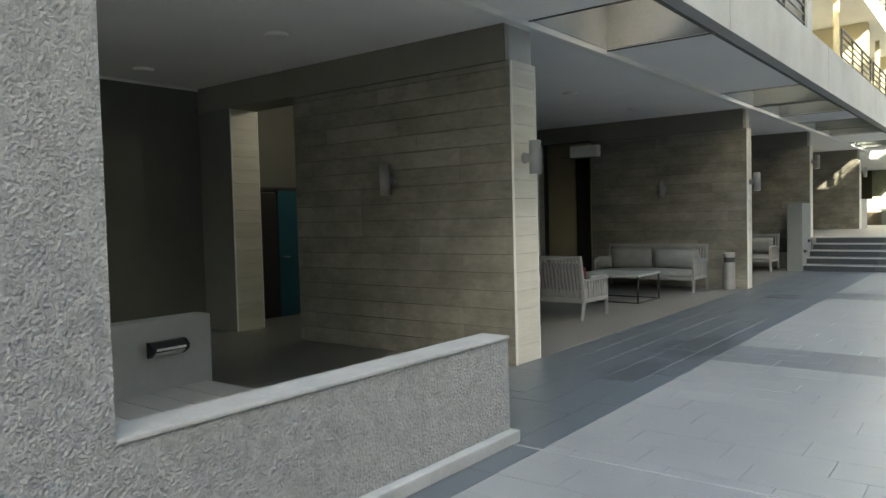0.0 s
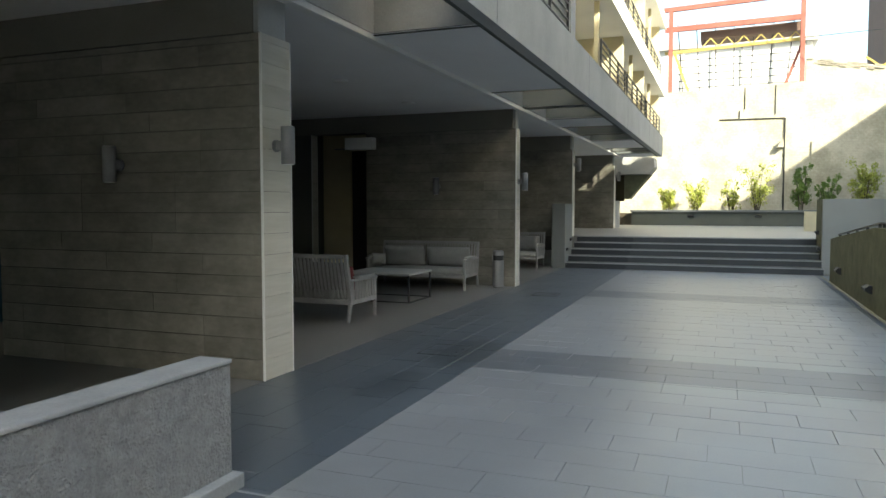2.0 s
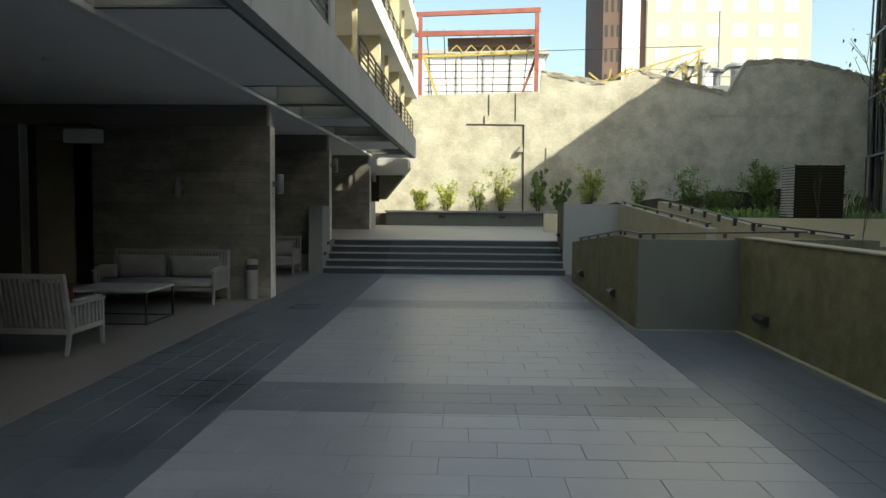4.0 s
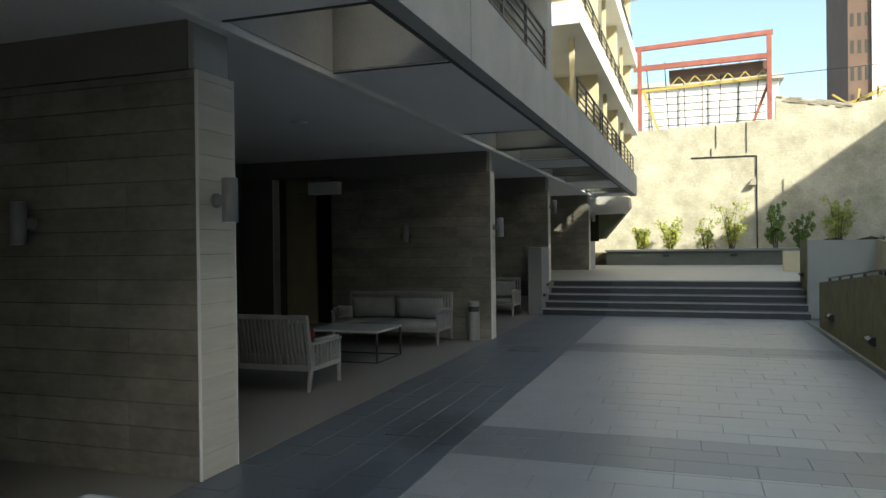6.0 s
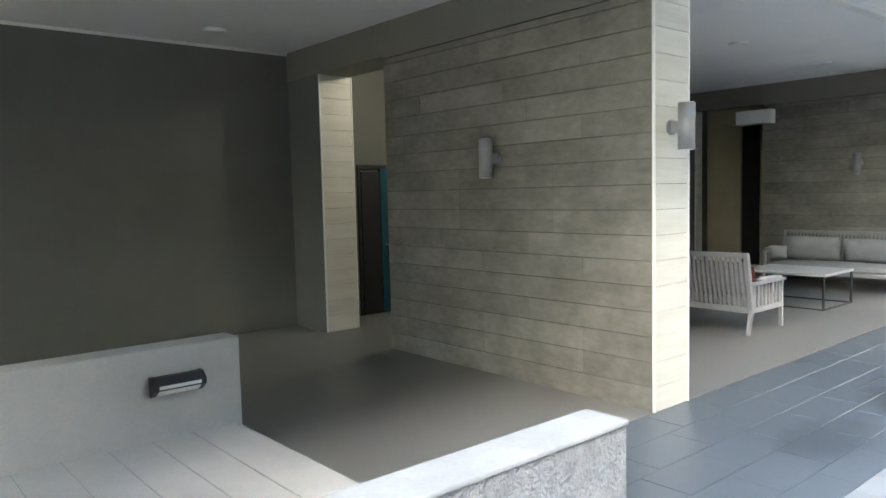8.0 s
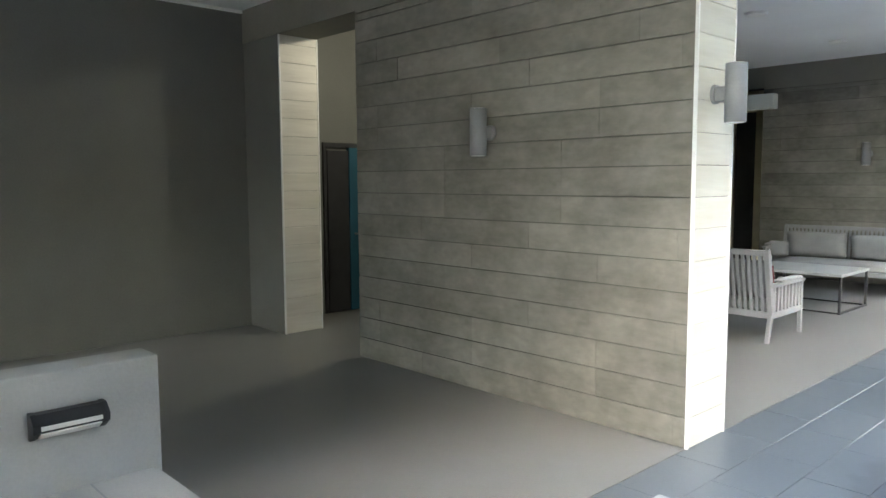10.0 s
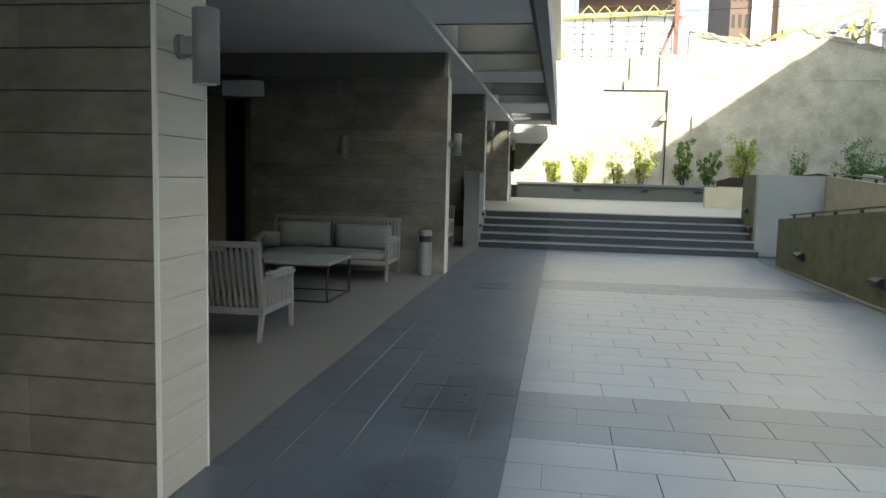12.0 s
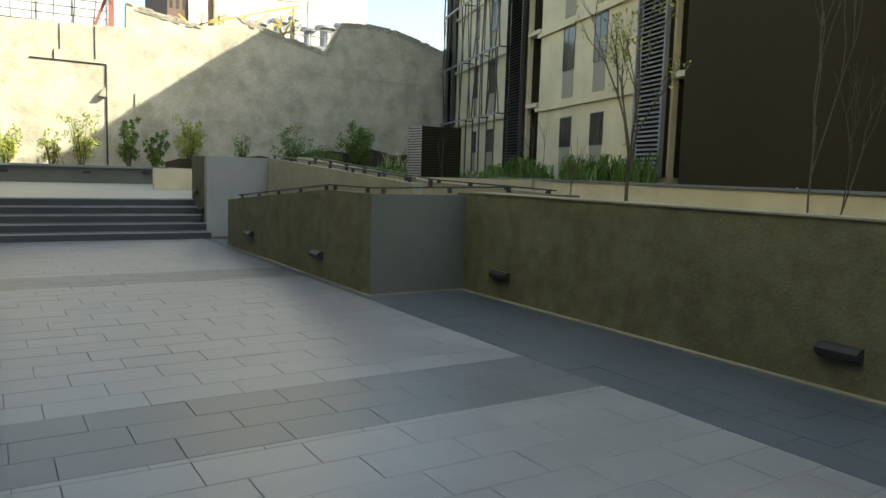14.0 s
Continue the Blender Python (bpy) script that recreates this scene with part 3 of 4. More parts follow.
def seat(name, label, at, turn, width, lean=0.14, back=0.95):
    """A painted timber garden sofa: local x along its width, y from the back to the front."""
    s = thing(name, label, "sofa", at, turn, group="patio seats")
    d, top = 0.86, 0.58
    for x in (0.0, width - 0.05):
        part("leg", prism([(-0.02, 0.0), (0.015, 0.0), (0.115, 0.32), (0.05, 0.32)], x + 0.005, x + 0.045, "x"), M_GREYWOOD, s)
        part("leg", prism([(d - 0.035, 0.0), (d, 0.0), (d, top), (d - 0.05, top)], x + 0.004, x + 0.046, "x"), M_GREYWOOD, s)
        part("back_post", prism([(0.05, 0.28), (0.12, 0.28), (0.12 - lean, back), (0.06 - lean, back)], x, x + 0.05, "x"), M_GREYWOOD, s)
        arm = part("arm", boxes((x - 0.012, 0.02, top, x + 0.062, d + 0.015, top + 0.035), bevel=0.008), M_GREYWOOD, s)
        part("side_rail", boxes((x + 0.008, 0.1, 0.25, x + 0.042, d - 0.04, 0.31)), M_GREYWOOD, s)
        for k in range(8):
            yy = 0.12 + k * (d - 0.22) / 7
            part("arm_slat", boxes((x + 0.014, yy, 0.305, x + 0.036, yy + 0.035, top + 0.002)), M_GREYWOOD, s)
        part("arm_pad", cushion(x - 0.02, 0.2, top + 0.035, x + 0.07, d - 0.08, top + 0.075, 0.008), M_CUSHION, s, "pale arm pad", True)
    part("front_rail", boxes((0.05, d - 0.045, 0.24, width - 0.05, d - 0.01, 0.31)), M_GREYWOOD, s)
    part("rear_rail", boxes((0.05, 0.06, 0.25, width - 0.05, 0.1, 0.32)), M_GREYWOOD, s)
    part("top_rail", boxes((0.045, 0.055 - lean, back - 0.06, width - 0.045, 0.11 - lean, back), bevel=0.006), M_GREYWOOD, s)
    n = int(width / 0.066)
    for k in range(n):
        x = 0.08 + k * (width - 0.2) / (n - 1)
        f = lambda z: 0.075 - lean * (z - 0.28) / (back - 0.28)
        part("back_slat", prism([(f(0.31), 0.31), (f(0.31) + 0.022, 0.31), (f(back - 0.05) + 0.022, back - 0.05), (f(back - 0.05), back - 0.05)], x, x + 0.03, "x"), M_GREYWOOD, s)
    part("seat_base", boxes((0.05, 0.1, 0.27, width - 0.05, d - 0.045, 0.3)), M_GREYWOOD, s)
    part("seat_cushion", cushion(0.06, 0.13, 0.3, width - 0.06, d - 0.01, 0.43, 0.01), M_CUSHION, s, "grey fabric seat cushion", True)
    return s


def scatter(at, turn, label, size, material=None, tilt=-16):
    c = tagged(solid("cushion", cushion(-size[0] / 2, -size[1] / 2, 0, size[0] / 2, size[1] / 2, size[2]), material or M_CUSHION, True), label, "cushion", "loose cushions")
    c.matrix_basis = pose(*at, tilt, 0, turn)
    return c


seat("sofa", "grey painted timber sofa with grey seat cushion by the board-clad wall", (-0.70, 8.60, 0), 180, 2.18, 0.10, 0.935)
scatter((-1.27, 8.40, 0.44), 178, "plump grey fabric back cushion leaning on the sofa", (0.98, 0.15, 0.40))
scatter((-2.27, 8.40, 0.44), 182, "plump grey fabric back cushion leaning on the sofa", (0.92, 0.15, 0.42))
scatter((-2.74, 8.05, 0.45), 200, "small pale cushion standing at the sofa's arm", (0.3, 0.1, 0.24), None, -8)
seat("loveseat", "grey painted timber loveseat with a slatted leaning back", (-2.62, 3.36, 0), 0, 1.72, 0.16, 0.98)
scatter((-1.36, 3.56, 0.44), 0, "grey fabric cushion on the loveseat", (0.76, 0.12, 0.42), M_CUSHION_SHADE, 12)
scatter((-2.16, 3.56, 0.44), 0, "grey fabric cushion on the loveseat", (0.76, 0.12, 0.42), M_CUSHION_SHADE, 12)
scatter((-1.22, 3.74, 0.44), 0, "maroon fabric cushion on the loveseat", (0.44, 0.1, 0.36), M_MAROON, 16)
seat("sofa", "grey painted timber sofa in the bay beside the steps", (-0.62, 14.2, 0), 180, 1.9, 0.12)
scatter((-1.1, 14.02, 0.45), 178, "plump grey fabric back cushion leaning on the sofa", (0.8, 0.13, 0.42))

table = thing("coffee_table", "low table with a grey slab top on thin steel legs", "table", (-2.2, 5.6, 0))
part("tabletop", boxes((0, 0, 0.475, 1.24, 1.02, 0.51), bevel=0.004), M_TABLETOP, table)
for x in (0.01, 1.2):
    for y in (0.01, 0.98):
        part("leg", boxes((x, y, 0.012, x + 0.028, y + 0.028, 0.475)), M_STEEL, table)
    part("foot_rail", boxes((x, 0.0, 0, x + 0.03, 1.02, 0.022)), M_STEEL, table)
for y in (0.012, 0.98):
    part("foot_rail", boxes((0.03, y, 0.002, 1.2, y + 0.028, 0.02)), M_STEEL, table)

bin_ = thing("litter_bin", "slim pale cylindrical litter bin with a dark opening", "bin", (-0.29, 8.62, 0))
part("body", bar(bmesh.new(), (0, 0, 0.01), (0, 0, 0.56), 0.115, 24), M_ALU, bin_)
part("band", bar(bmesh.new(), (0, 0, 0.56), (0, 0, 0.66), 0.108, 24), M_BLACK, bin_, "dark opening band")
part("pillar", boxes((-0.113, -0.06, 0.555, -0.07, 0.06, 0.665)), M_ALU, bin_)
part("lid", bar(bar(bmesh.new(), (0, 0, 0.66), (0, 0, 0.74), 0.115, 24), (0, 0, 0.74), (0, 0, 0.757), 0.115, 24, 0.095), M_ALU, bin_)
part("foot", bar(bmesh.new(), (0, 0, 0), (0, 0, 0.012), 0.1, 24), M_BLACK, bin_)


# ---- lamps ----
def sconce(at, turn):
    s = thing("wall_lamp", "brushed aluminium up-down cylinder wall lamp", "lamp", at, turn, group="cylinder wall lamps")
    part("wall_plate", bar(bmesh.new(), (0, 0.0, 0), (0, -0.02, 0), 0.06, 20), M_ALU, s)
    part("arm", boxes((-0.03, -0.085, -0.045, 0.03, -0.018, 0.045), bevel=0.006), M_ALU, s)
    b = bmesh.new()
    bar(b, (0, -0.14, -0.178), (0, -0.14, 0.178), 0.065, 28)
    part("tube", b, M_ALU, s, "", True)
    for z in (-0.18, 0.18):
        part("lens", bar(bmesh.new(), (0, -0.14, z - 0.002), (0, -0.14, z + 0.002), 0.052, 20), M_FROST, s, "frosted lens")
    return s


for p, turn in (((0.014, 0.205, 2.24), 90), ((-1.70, -0.014, 2.08), 0), ((0.016, 9.02, 2.18), 90), ((-1.72, 8.884, 2.1), 0), ((0.016, 15.0, 2.85), 90), ((0.016, 23.35, 2.85), 90)):
    sconce(p, turn)


def bulkhead(at, turn, dark=True, size=1.0):
    """A wall lamp of hexagonal section, local x along the wall and -y out of it."""
    s = thing("bulkhead_lamp", "black bulkhead wall lamp with slanting faces" if dark else "black bulkhead wall lamp with two pale diffusers", "lamp", at, turn, group="bulkhead lamps")
    a, w = 0.06 * size, 0.16 * size
    outline = [(0, -a * 1.05), (-0.02, -a * 1.05), (-0.095 * size, -a * 0.25), (-0.10 * size, a * 0.35), (-0.05 * size, a * 1.05), (0, a * 1.05)]
    b = prism(outline, -w, w, "x")
    part("body", b, M_BLACK, s)
    for e in (-w, w):
        part("end_cap", prism([(u * 1.06, z * 1.06) for u, z in outline], e - 0.012, e + 0.012, "x"), M_BLACK, s)
    g = bmesh.new()
    beam(g, (-w * 0.86, -0.062 * size, -a * 0.68), (w * 0.86, -0.062 * size, -a * 0.68), 0.06 * size, 0.008)
    for v in g.verts:
        v.co = Matrix.Translation((0, -0.06 * size, -a * 0.66)) @ Matrix.Rotation(radians(-33), 4, "X") @ Matrix.Translation((0, 0.06 * size, a * 0.66)) @ v.co
    part("diffuser", g, M_BLACK if dark else M_FROST, s, "" if dark else "pale diffuser")
    if not dark:
        part("diffuser", boxes((-w * 0.86, -0.103 * size, -a * 0.1, w * 0.86, -0.096 * size, a * 0.25)), M_FROST, s, "pale diffuser strip")
    return s


bulkhead((-1.56, -3.19, 0.56), 90, False)
for y, z in ((10.85, 0.36), (7.52, 0.34)):
    bulkhead((6.25, y, z), -90)
for y in (4.86, 0.36, -4.1, -8.6):
    bulkhead((7.72, y, 0.31), -90)
for y, z in ((15.2, 1.0), (14.72, 0.6)):
    bulkhead((6.3, y, z), -90, True, 0.8)
for y, z in ((14.6, 0.75), (14.1, 0.5)):
    bulkhead((0.015, y, z), 90, True, 0.6)
for x in (2.6, 5.4, 7.6):
    bulkhead((x, 29.0, 1.24), 0, True, 0.8)
for x, y in ((-2.16, -1.34), (-4.8, -1.37), (-1.7, 4.57), (-1.7, 7.23), (-1.75, 11.9)):
    l = thing("ceiling_lamp", "small round white ceiling lamp", "lamp", (x, y, CEIL), group="ceiling lamps")
    part("ring", bar(bmesh.new(), (0, 0, -0.028), (0, 0, 0), 0.12, 28, 0.13), M_PAINTW, l)
    part("diffuser", bar(bmesh.new(), (0, 0, -0.034), (0, 0, -0.028), 0.085, 24), M_FROST, l, "frosted diffuser")

for x, y, power in ((-3.75, 1.35, 3.6),):
    l = thing("ceiling_lamp", "small lit ceiling lamp behind the passage", "lamp", (x, y, CEIL), group="passage lamps")
    part("ring", bar(bmesh.new(), (0, 0, -0.05), (0, 0, 0), 0.12, 28, 0.13), M_PAINTW, l)
    glow = new("passage_light", bpy.data.lights.new("passage_light", "POINT"))
    glow.data.energy, glow.data.color, glow.data.shadow_soft_size = power, (1.0, 0.93, 0.80), 0.08
    glow.location = (x, y, CEIL - 0.16)
sign = thing("air_unit", "pale boxy wall unit hung at the passage head", "air unit", (-3.86, 8.64, 2.92))
part("casing", boxes((0, 0, 0, 0.68, 0.2, 0.26), bevel=0.012), M_PAINTW, sign)
part("bracket", boxes((-0.35, 0.17, 0.02, 0.0, 0.2, 0.045), (0.05, 0.2, 0.1, 0.63, 0.285, 0.14)), M_ALU, sign)
door = thing("door_1", "passage door, a black panel beside a teal leaf", "door", (-5.64, 1.1, 0), kind="structure")
# Black panel fills the dark part of the doorway beside the teal leaf.
part("leaf", boxes((0, 0, 0.01, 0.045, 0.325, 2.1)), M_BLACK, door, "black panel")
leaf = part("leaf", boxes((0, 0.33, 0.01, 0.06, 1.25, 2.14)), M_TEAL, door, "teal painted leaf")
part("door_frame", boxes((0, 1.25, 0, 0.03, 1.31, 2.2), (0, -0.05, 2.14, 0.03, 1.25, 2.2), (0, -0.05, 0, 0.03, -0.003, 2.14)), M_STEEL, door)
part("door_handle", bar(bar(bmesh.new(), (0.06, 0.4, 1.02), (0.11, 0.4, 1.02), 0.012), (0.11, 0.39, 1.02), (0.11, 0.52, 1.02), 0.011), M_ALU, leaf)



# ---- handrails on the ramp walls ----
def handrail(points, offsets, label, block=0.05):
    r = thing("handrail", label, "handrail", group="ramp handrails")
    for a, b in zip(points, points[1:]):
        part("rail", beam(bmesh.new(), a, b, 0.05, 0.022), M_STEEL, r)
        length = (Vector(b) - Vector(a)).length
        n = max(1, round(length / 1.05))
        for k in range(n + 1):
            p = Vector(a).lerp(Vector(b), (k + 0.15) / (n + 0.3))
            part("post", boxes((p.x - block / 2, p.y - block / 2, p.z - offsets, p.x + block / 2, p.y + block / 2, p.z - 0.008)), M_STEEL, r)
    return r


handrail([(6.35, 11.9, 1.062), (6.35, 7.35, 1.405), (6.35, 5.95, 1.405), (8.75, 5.95, 1.455)], 0.08, "low dark steel handrail following the ramp wall", 0.045)
handrail([(7.81, 14.2, 1.93), (7.81, 7.4, 1.535)], 0.09, "low dark steel handrail on the middle ramp wall", 0.045)
handrail([(9.28, 15.3, 1.93), (9.28, 9.2, 1.50)], 0.16, "dark steel handrail with blocky posts along the outer ramp wall", 0.07)
handrail([(9.28, 9.2, 1.50), (9.28, 5.7, 1.42)], 0.06, "dark steel handrail end of the outer ramp wall", 0.06)

# ---- floor hatches and end-wall pipework ----
for x, y, w, d in ((0.83, 1.73, 0.48, 0.62), (0.7, 7.5, 0.45, 0.5)):
    hch = thing("floor_hatch", "square steel-framed hatch set in the dark paving", "hatch", (x, y, 0.0), group="floor hatches")
    part("hatch_frame", boxes((0, 0, -0.004, w, 0.01, 0.003), (0, d - 0.01, -0.004, w, d, 0.003), (0, 0.01, -0.004, 0.01, d - 0.01, 0.003), (w - 0.01, 0.01, -0.004, w, d - 0.01, 0.003)), M_STEEL, hch)
    for k in (0.35, 0.65):
        part("lifting_hole", bar(bmesh.new(), (w - 0.07, d * k, 0.0), (w - 0.07, d * k, 0.005), 0.012, 10), M_BLACK, hch)

WALL_Y = 32.33
pipes = thing("wall_pipes", "thin dark pipes fixed to the old cement wall", "pipe", (0, WALL_Y, 0))
for a, b, r in (((3.7, 5.86), (6.58, 5.84), 0.026), ((6.6, 5.84), (6.6, 1.4), 0.032), ((4.83, 6.31), (4.83, 7.35), 0.02), ((6.17, 6.02), (6.17, 7.4), 0.02), ((4.6, 5.86), (4.6, 6.25), 0.025)):
    part("pipe", bar(bmesh.new(), (a[0], -r, a[1]), (b[0], -r, b[1]), r, 8), M_BLACK, pipes)
part("hood", prism([(6.25, 4.45), (6.55, 4.45), (6.55, 4.8), (6.45, 4.8)], -0.25, 0, "y"), M_OLDBRICK, pipes)
structure("trim_wall_pier", boxes((7.75, WALL_Y - 0.06, 1.36, 7.95, WALL_Y, 4.72)), M_OLDWALL, "shallow cement pier on the old wall", "trim")
structure("trim_wall_ledge", boxes((13.0, WALL_Y - 0.02, 6.34, 24.1, WALL_Y, 6.4)), M_OLDWALL, "slight ledge across the old wall", "trim")
structure("trim_wall_foot", prism([(9.0, 1.3), (9.0, 1.75), (9.7, 1.95), (10.5, 1.8), (11.3, 2.0), (12.0, 1.8), (12.7, 2.1), (13.4, 2.2), (14.2, 2.05), (15.0, 2.2), (16.1, 2.5), (17.0, 2.6), (18.1, 2.5), (19.5, 2.75), (20.8, 2.5), (22.0, 2.6), (23.8, 2.3), (23.8, 1.3)], WALL_Y - 0.12, WALL_Y), M_SOIL, "damp dark crumbling foot of the old wall", "wall")
rnd = random.Random(7)
coping = thing("wall_coping", "broken brick coping along the old wall's gables", "bricks", kind="structure")
brick_me = {}
for (xa, za), (xb, zb) in (((7.46, 8.55), (10.6, 8.0)), ((12.3, 8.6), (14.6, 8.0)), ((14.6, 8.0), (16.76, 7.5)), ((16.78, 7.5), (17.6, 9.0)), ((17.6, 9.0), (19.0, 9.15)), ((19.0, 9.15), (20.6, 9.05)), ((20.6, 9.05), (23.0, 8.5))):
    L = math.hypot(xb - xa, zb - za)
    for course in range(3):
        for k in range(int(L / 0.28)):
            if rnd.random() < 0.12:
                continue
            if "b" not in brick_me:
                me = bpy.data.meshes.new("brick")
                bb = boxes((-0.13, -0.1, -0.04, 0.13, 0.1, 0.04))
                bb.to_mesh(me)
                bb.free()
                me.materials.append(M_OLDBRICK)
                brick_me["b"] = me
            ob = new("brick", brick_me["b"])
            ob.parent = coping
            f = (k + 0.5 + 0.5 * (course % 2)) * 0.28 / L
            ob.matrix_basis = pose(xa + f * (xb - xa), WALL_Y + 0.07 + rnd.uniform(-0.02, 0.02), za + f * (zb - za) + 0.01 - course * 0.095, 0, -math.degrees(math.atan2(zb - za, xb - xa)) + rnd.uniform(-3, 3), 0)


# ---- planting ----
def leaves(bm, centre, radius, count, size, rnd, squash=(1, 1, 1)):
    """Small folded leaves scattered through a clump."""
    for _ in range(count):
        d = Vector((rnd.gauss(0, 1), rnd.gauss(0, 1), rnd.gauss(0, 1))).normalized() * radius * rnd.random() ** 0.45
        p = Vector(centre) + Vector((d.x * squash[0], d.y * squash[1], d.z * squash[2]))
        r = Euler((rnd.uniform(-1.2, 1.2), rnd.uniform(-1.2, 1.2), rnd.uniform(0, 6.3))).to_matrix()
        s = size * rnd.uniform(0.6, 1.3)
        vs = [bm.verts.new(p + r @ Vector(q)) for q in ((-s, 0, 0), (0, -s * 0.45, s * 0.12), (s, 0, 0), (0, s * 0.45, s * 0.12))]
        bm.faces.new(vs)


def shrub(x, y, z, height, radius, seed, material, label, density=1.0):
    rnd = random.Random(seed)
    s = thing("shrub", label, "shrub", (x, y, z), group="shrubs below the old wall")
    b, clumps = bmesh.new(), []
    for k in range(9):
        a, f = k * 0.7 + rnd.uniform(-0.3, 0.3), rnd.uniform(0.5, 1.0)
        out = Vector((math.cos(a), math.sin(a), 0)) * radius * rnd.uniform(0.25, 0.8)
        foot = Vector((0.06 * math.cos(a), 0.06 * math.sin(a), 0))
        mid, tip = foot + out * 0.4 + Vector((0, 0, height * 0.5 * f)), foot + out + Vector((0, 0, height * 0.97 * f))
        bar(b, foot, mid, 0.02, 5, 0.014)
        bar(b, mid, tip, 0.014, 5, 0.005)
        for u in (0.35, 0.55, 0.72, 0.87, 1.0):
            p = foot.lerp(mid, u * 2) if u < 0.5 else mid.lerp(tip, u * 2 - 1)
            clumps.append(p + Vector((rnd.uniform(-1, 1), rnd.uniform(-1, 1), rnd.uniform(-0.5, 0.5))) * radius * 0.3)
    part("trunk", b, M_BARK, s)
    b = bmesh.new()
    for c in clumps:
        if rnd.random() < 0.85:
            c.z = max(c.z, 0.12)
            leaves(b, c, radius * rnd.uniform(0.16, 0.36), int(34 * density), 0.065, rnd, (1, 1, 1.2))
    part("foliage", b, material, s)


SHRUBS = ((1.5, 1.25, 0.5, M_LEAFY, 0.9), (2.75, 1.8, 0.7, M_LEAFY, 1.0), (4.3, 1.5, 0.6, M_LEAFY, 0.5), (5.4, 2.2, 0.85, M_LEAFY, 0.9), (7.25, 2.2, 0.55, M_LEAF, 1.2), (8.25, 1.7, 0.5, M_LEAF, 1.2), (9.75, 2.6, 0.75, M_LEAFY, 1.3), (12.1, 1.7, 0.5, M_LEAF, 0.3), (14.25, 2.2, 0.95, M_LEAF, 1.0), (16.0, 1.1, 0.9, M_LEAF, 1.3), (18.0, 2.6, 1.15, M_LEAF, 2.4), (21.2, 2.2, 0.7, M_LEAF, 0.4))
for k, (x, h, r, mat, dens) in enumerate(SHRUBS):
    shrub(x, 30.7 + 0.25 * math.sin(k * 2.1), 1.36 if x < 8.6 else 1.5, h, r, 20 + k, mat, "leafy yellow-green shrub in the bed" if mat is M_LEAFY else "dense green shrub in the bed", dens)


def blades(name, region, count, height, label, seed, material=None, clumps=60, loose=0.14):
    """Arching strap leaves rooted over a strip of soil."""
    rnd = random.Random(seed)
    b = bmesh.new()
    x0, y0, x1, y1, z = region
    spots = [(rnd.uniform(x0, x1), rnd.uniform(y0, y1), rnd.uniform(0.45, 1.2)) for _ in range(clumps)]
    for k in range(count):
        cx, cy, tall = spots[k % clumps]
        p = Vector((cx + rnd.gauss(0, loose), cy + rnd.gauss(0, loose), z))
        a, h, w = rnd.uniform(0, 6.3), height * tall * rnd.uniform(0.5, 1.15), rnd.uniform(0.012, 0.03)
        out, side = Vector((math.cos(a), math.sin(a), 0)), Vector((-math.sin(a), math.cos(a), 0))
        rows = [(0, 0, 1), (0.1, 0.55, 1.2), (0.28, 0.9, 0.8), (0.5, 0.95, 0.1)]
        vs = [[b.verts.new(p + out * (h * u) + Vector((0, 0, h * v)) + side * (w * s * q)) for s in (-1, 1)] for u, v, q in rows]
        for i in range(3):
            b.faces.new((vs[i][0], vs[i][1], vs[i + 1][1], vs[i + 1][0]))
    return tagged(solid(name, b, material or M_LEAF), label, "plants", kind="stuff")


straps = blades("strap_plants", (-1.5, 8.8, -0.5, 21.0, 1.47), 1700, 0.75, "clumps of green strap-leaved plants along the facade", 3, None, 34, 0.16)
straps.matrix_basis = GARDEN
blades("tall_grass", (18.5, 28.2, 21.5, 30.0, 1.48), 700, 0.9, "tall green grass in front of the old wall", 4)
blades("low_grass", (9.6, 16.5, 17.0, 27.5, 1.49), 1500, 0.3, "short rough grass on the upper garden", 5, None, 500, 0.3)
blades("dry_grass", (18.5, 28.2, 21.5, 30.0, 1.48), 160, 1.1, "tall dry reeds among the grass", 6, M_CREAM)


def grow(b, tips, p, d, length, r, depth, rnd, spread):
    """A forked branch drawn as tapering bars."""
    q = p + d * length * 0.5 + Vector((rnd.uniform(-1, 1), rnd.uniform(-1, 1), 0)) * length * 0.05
    e = p + d * length
    bar(b, p, q, r, 6, r * 0.85)
    bar(b, q, e, r * 0.85, 6, r * 0.65)
    tips.append(e)
    if depth:
        for k in range(rnd.choice((2, 2, 3))):
            nd = (d + Vector((rnd.uniform(-1, 1), rnd.uniform(-1, 1), rnd.uniform(-0.1, 0.6))) * spread).normalized()
            grow(b, tips, q.lerp(e, rnd.uniform(0.3, 1)), nd, length * rnd.uniform(0.55, 0.85), r * 0.6, depth - 1, rnd, spread)


def tree(at, stems, seed, label, leaf=0, depth=4, spread=0.5):
    rnd = random.Random(seed)
    t = thing("tree", label, "tree", at, group="young garden trees")
    tips = []
    b = bmesh.new()
    for base, way, length, r in stems:
        grow(b, tips, Vector(base), Vector(way).normalized(), length, r, depth, rnd, spread)
    part("trunk", b, M_BARK, t)
    if leaf:
        b = bmesh.new()
        for p in tips:
            if p.z > 0.9:
                leaves(b, p, 0.14, leaf, 0.035, rnd)
        part("foliage", b, M_LEAFY, t, "sparse yellow-green young leaves")


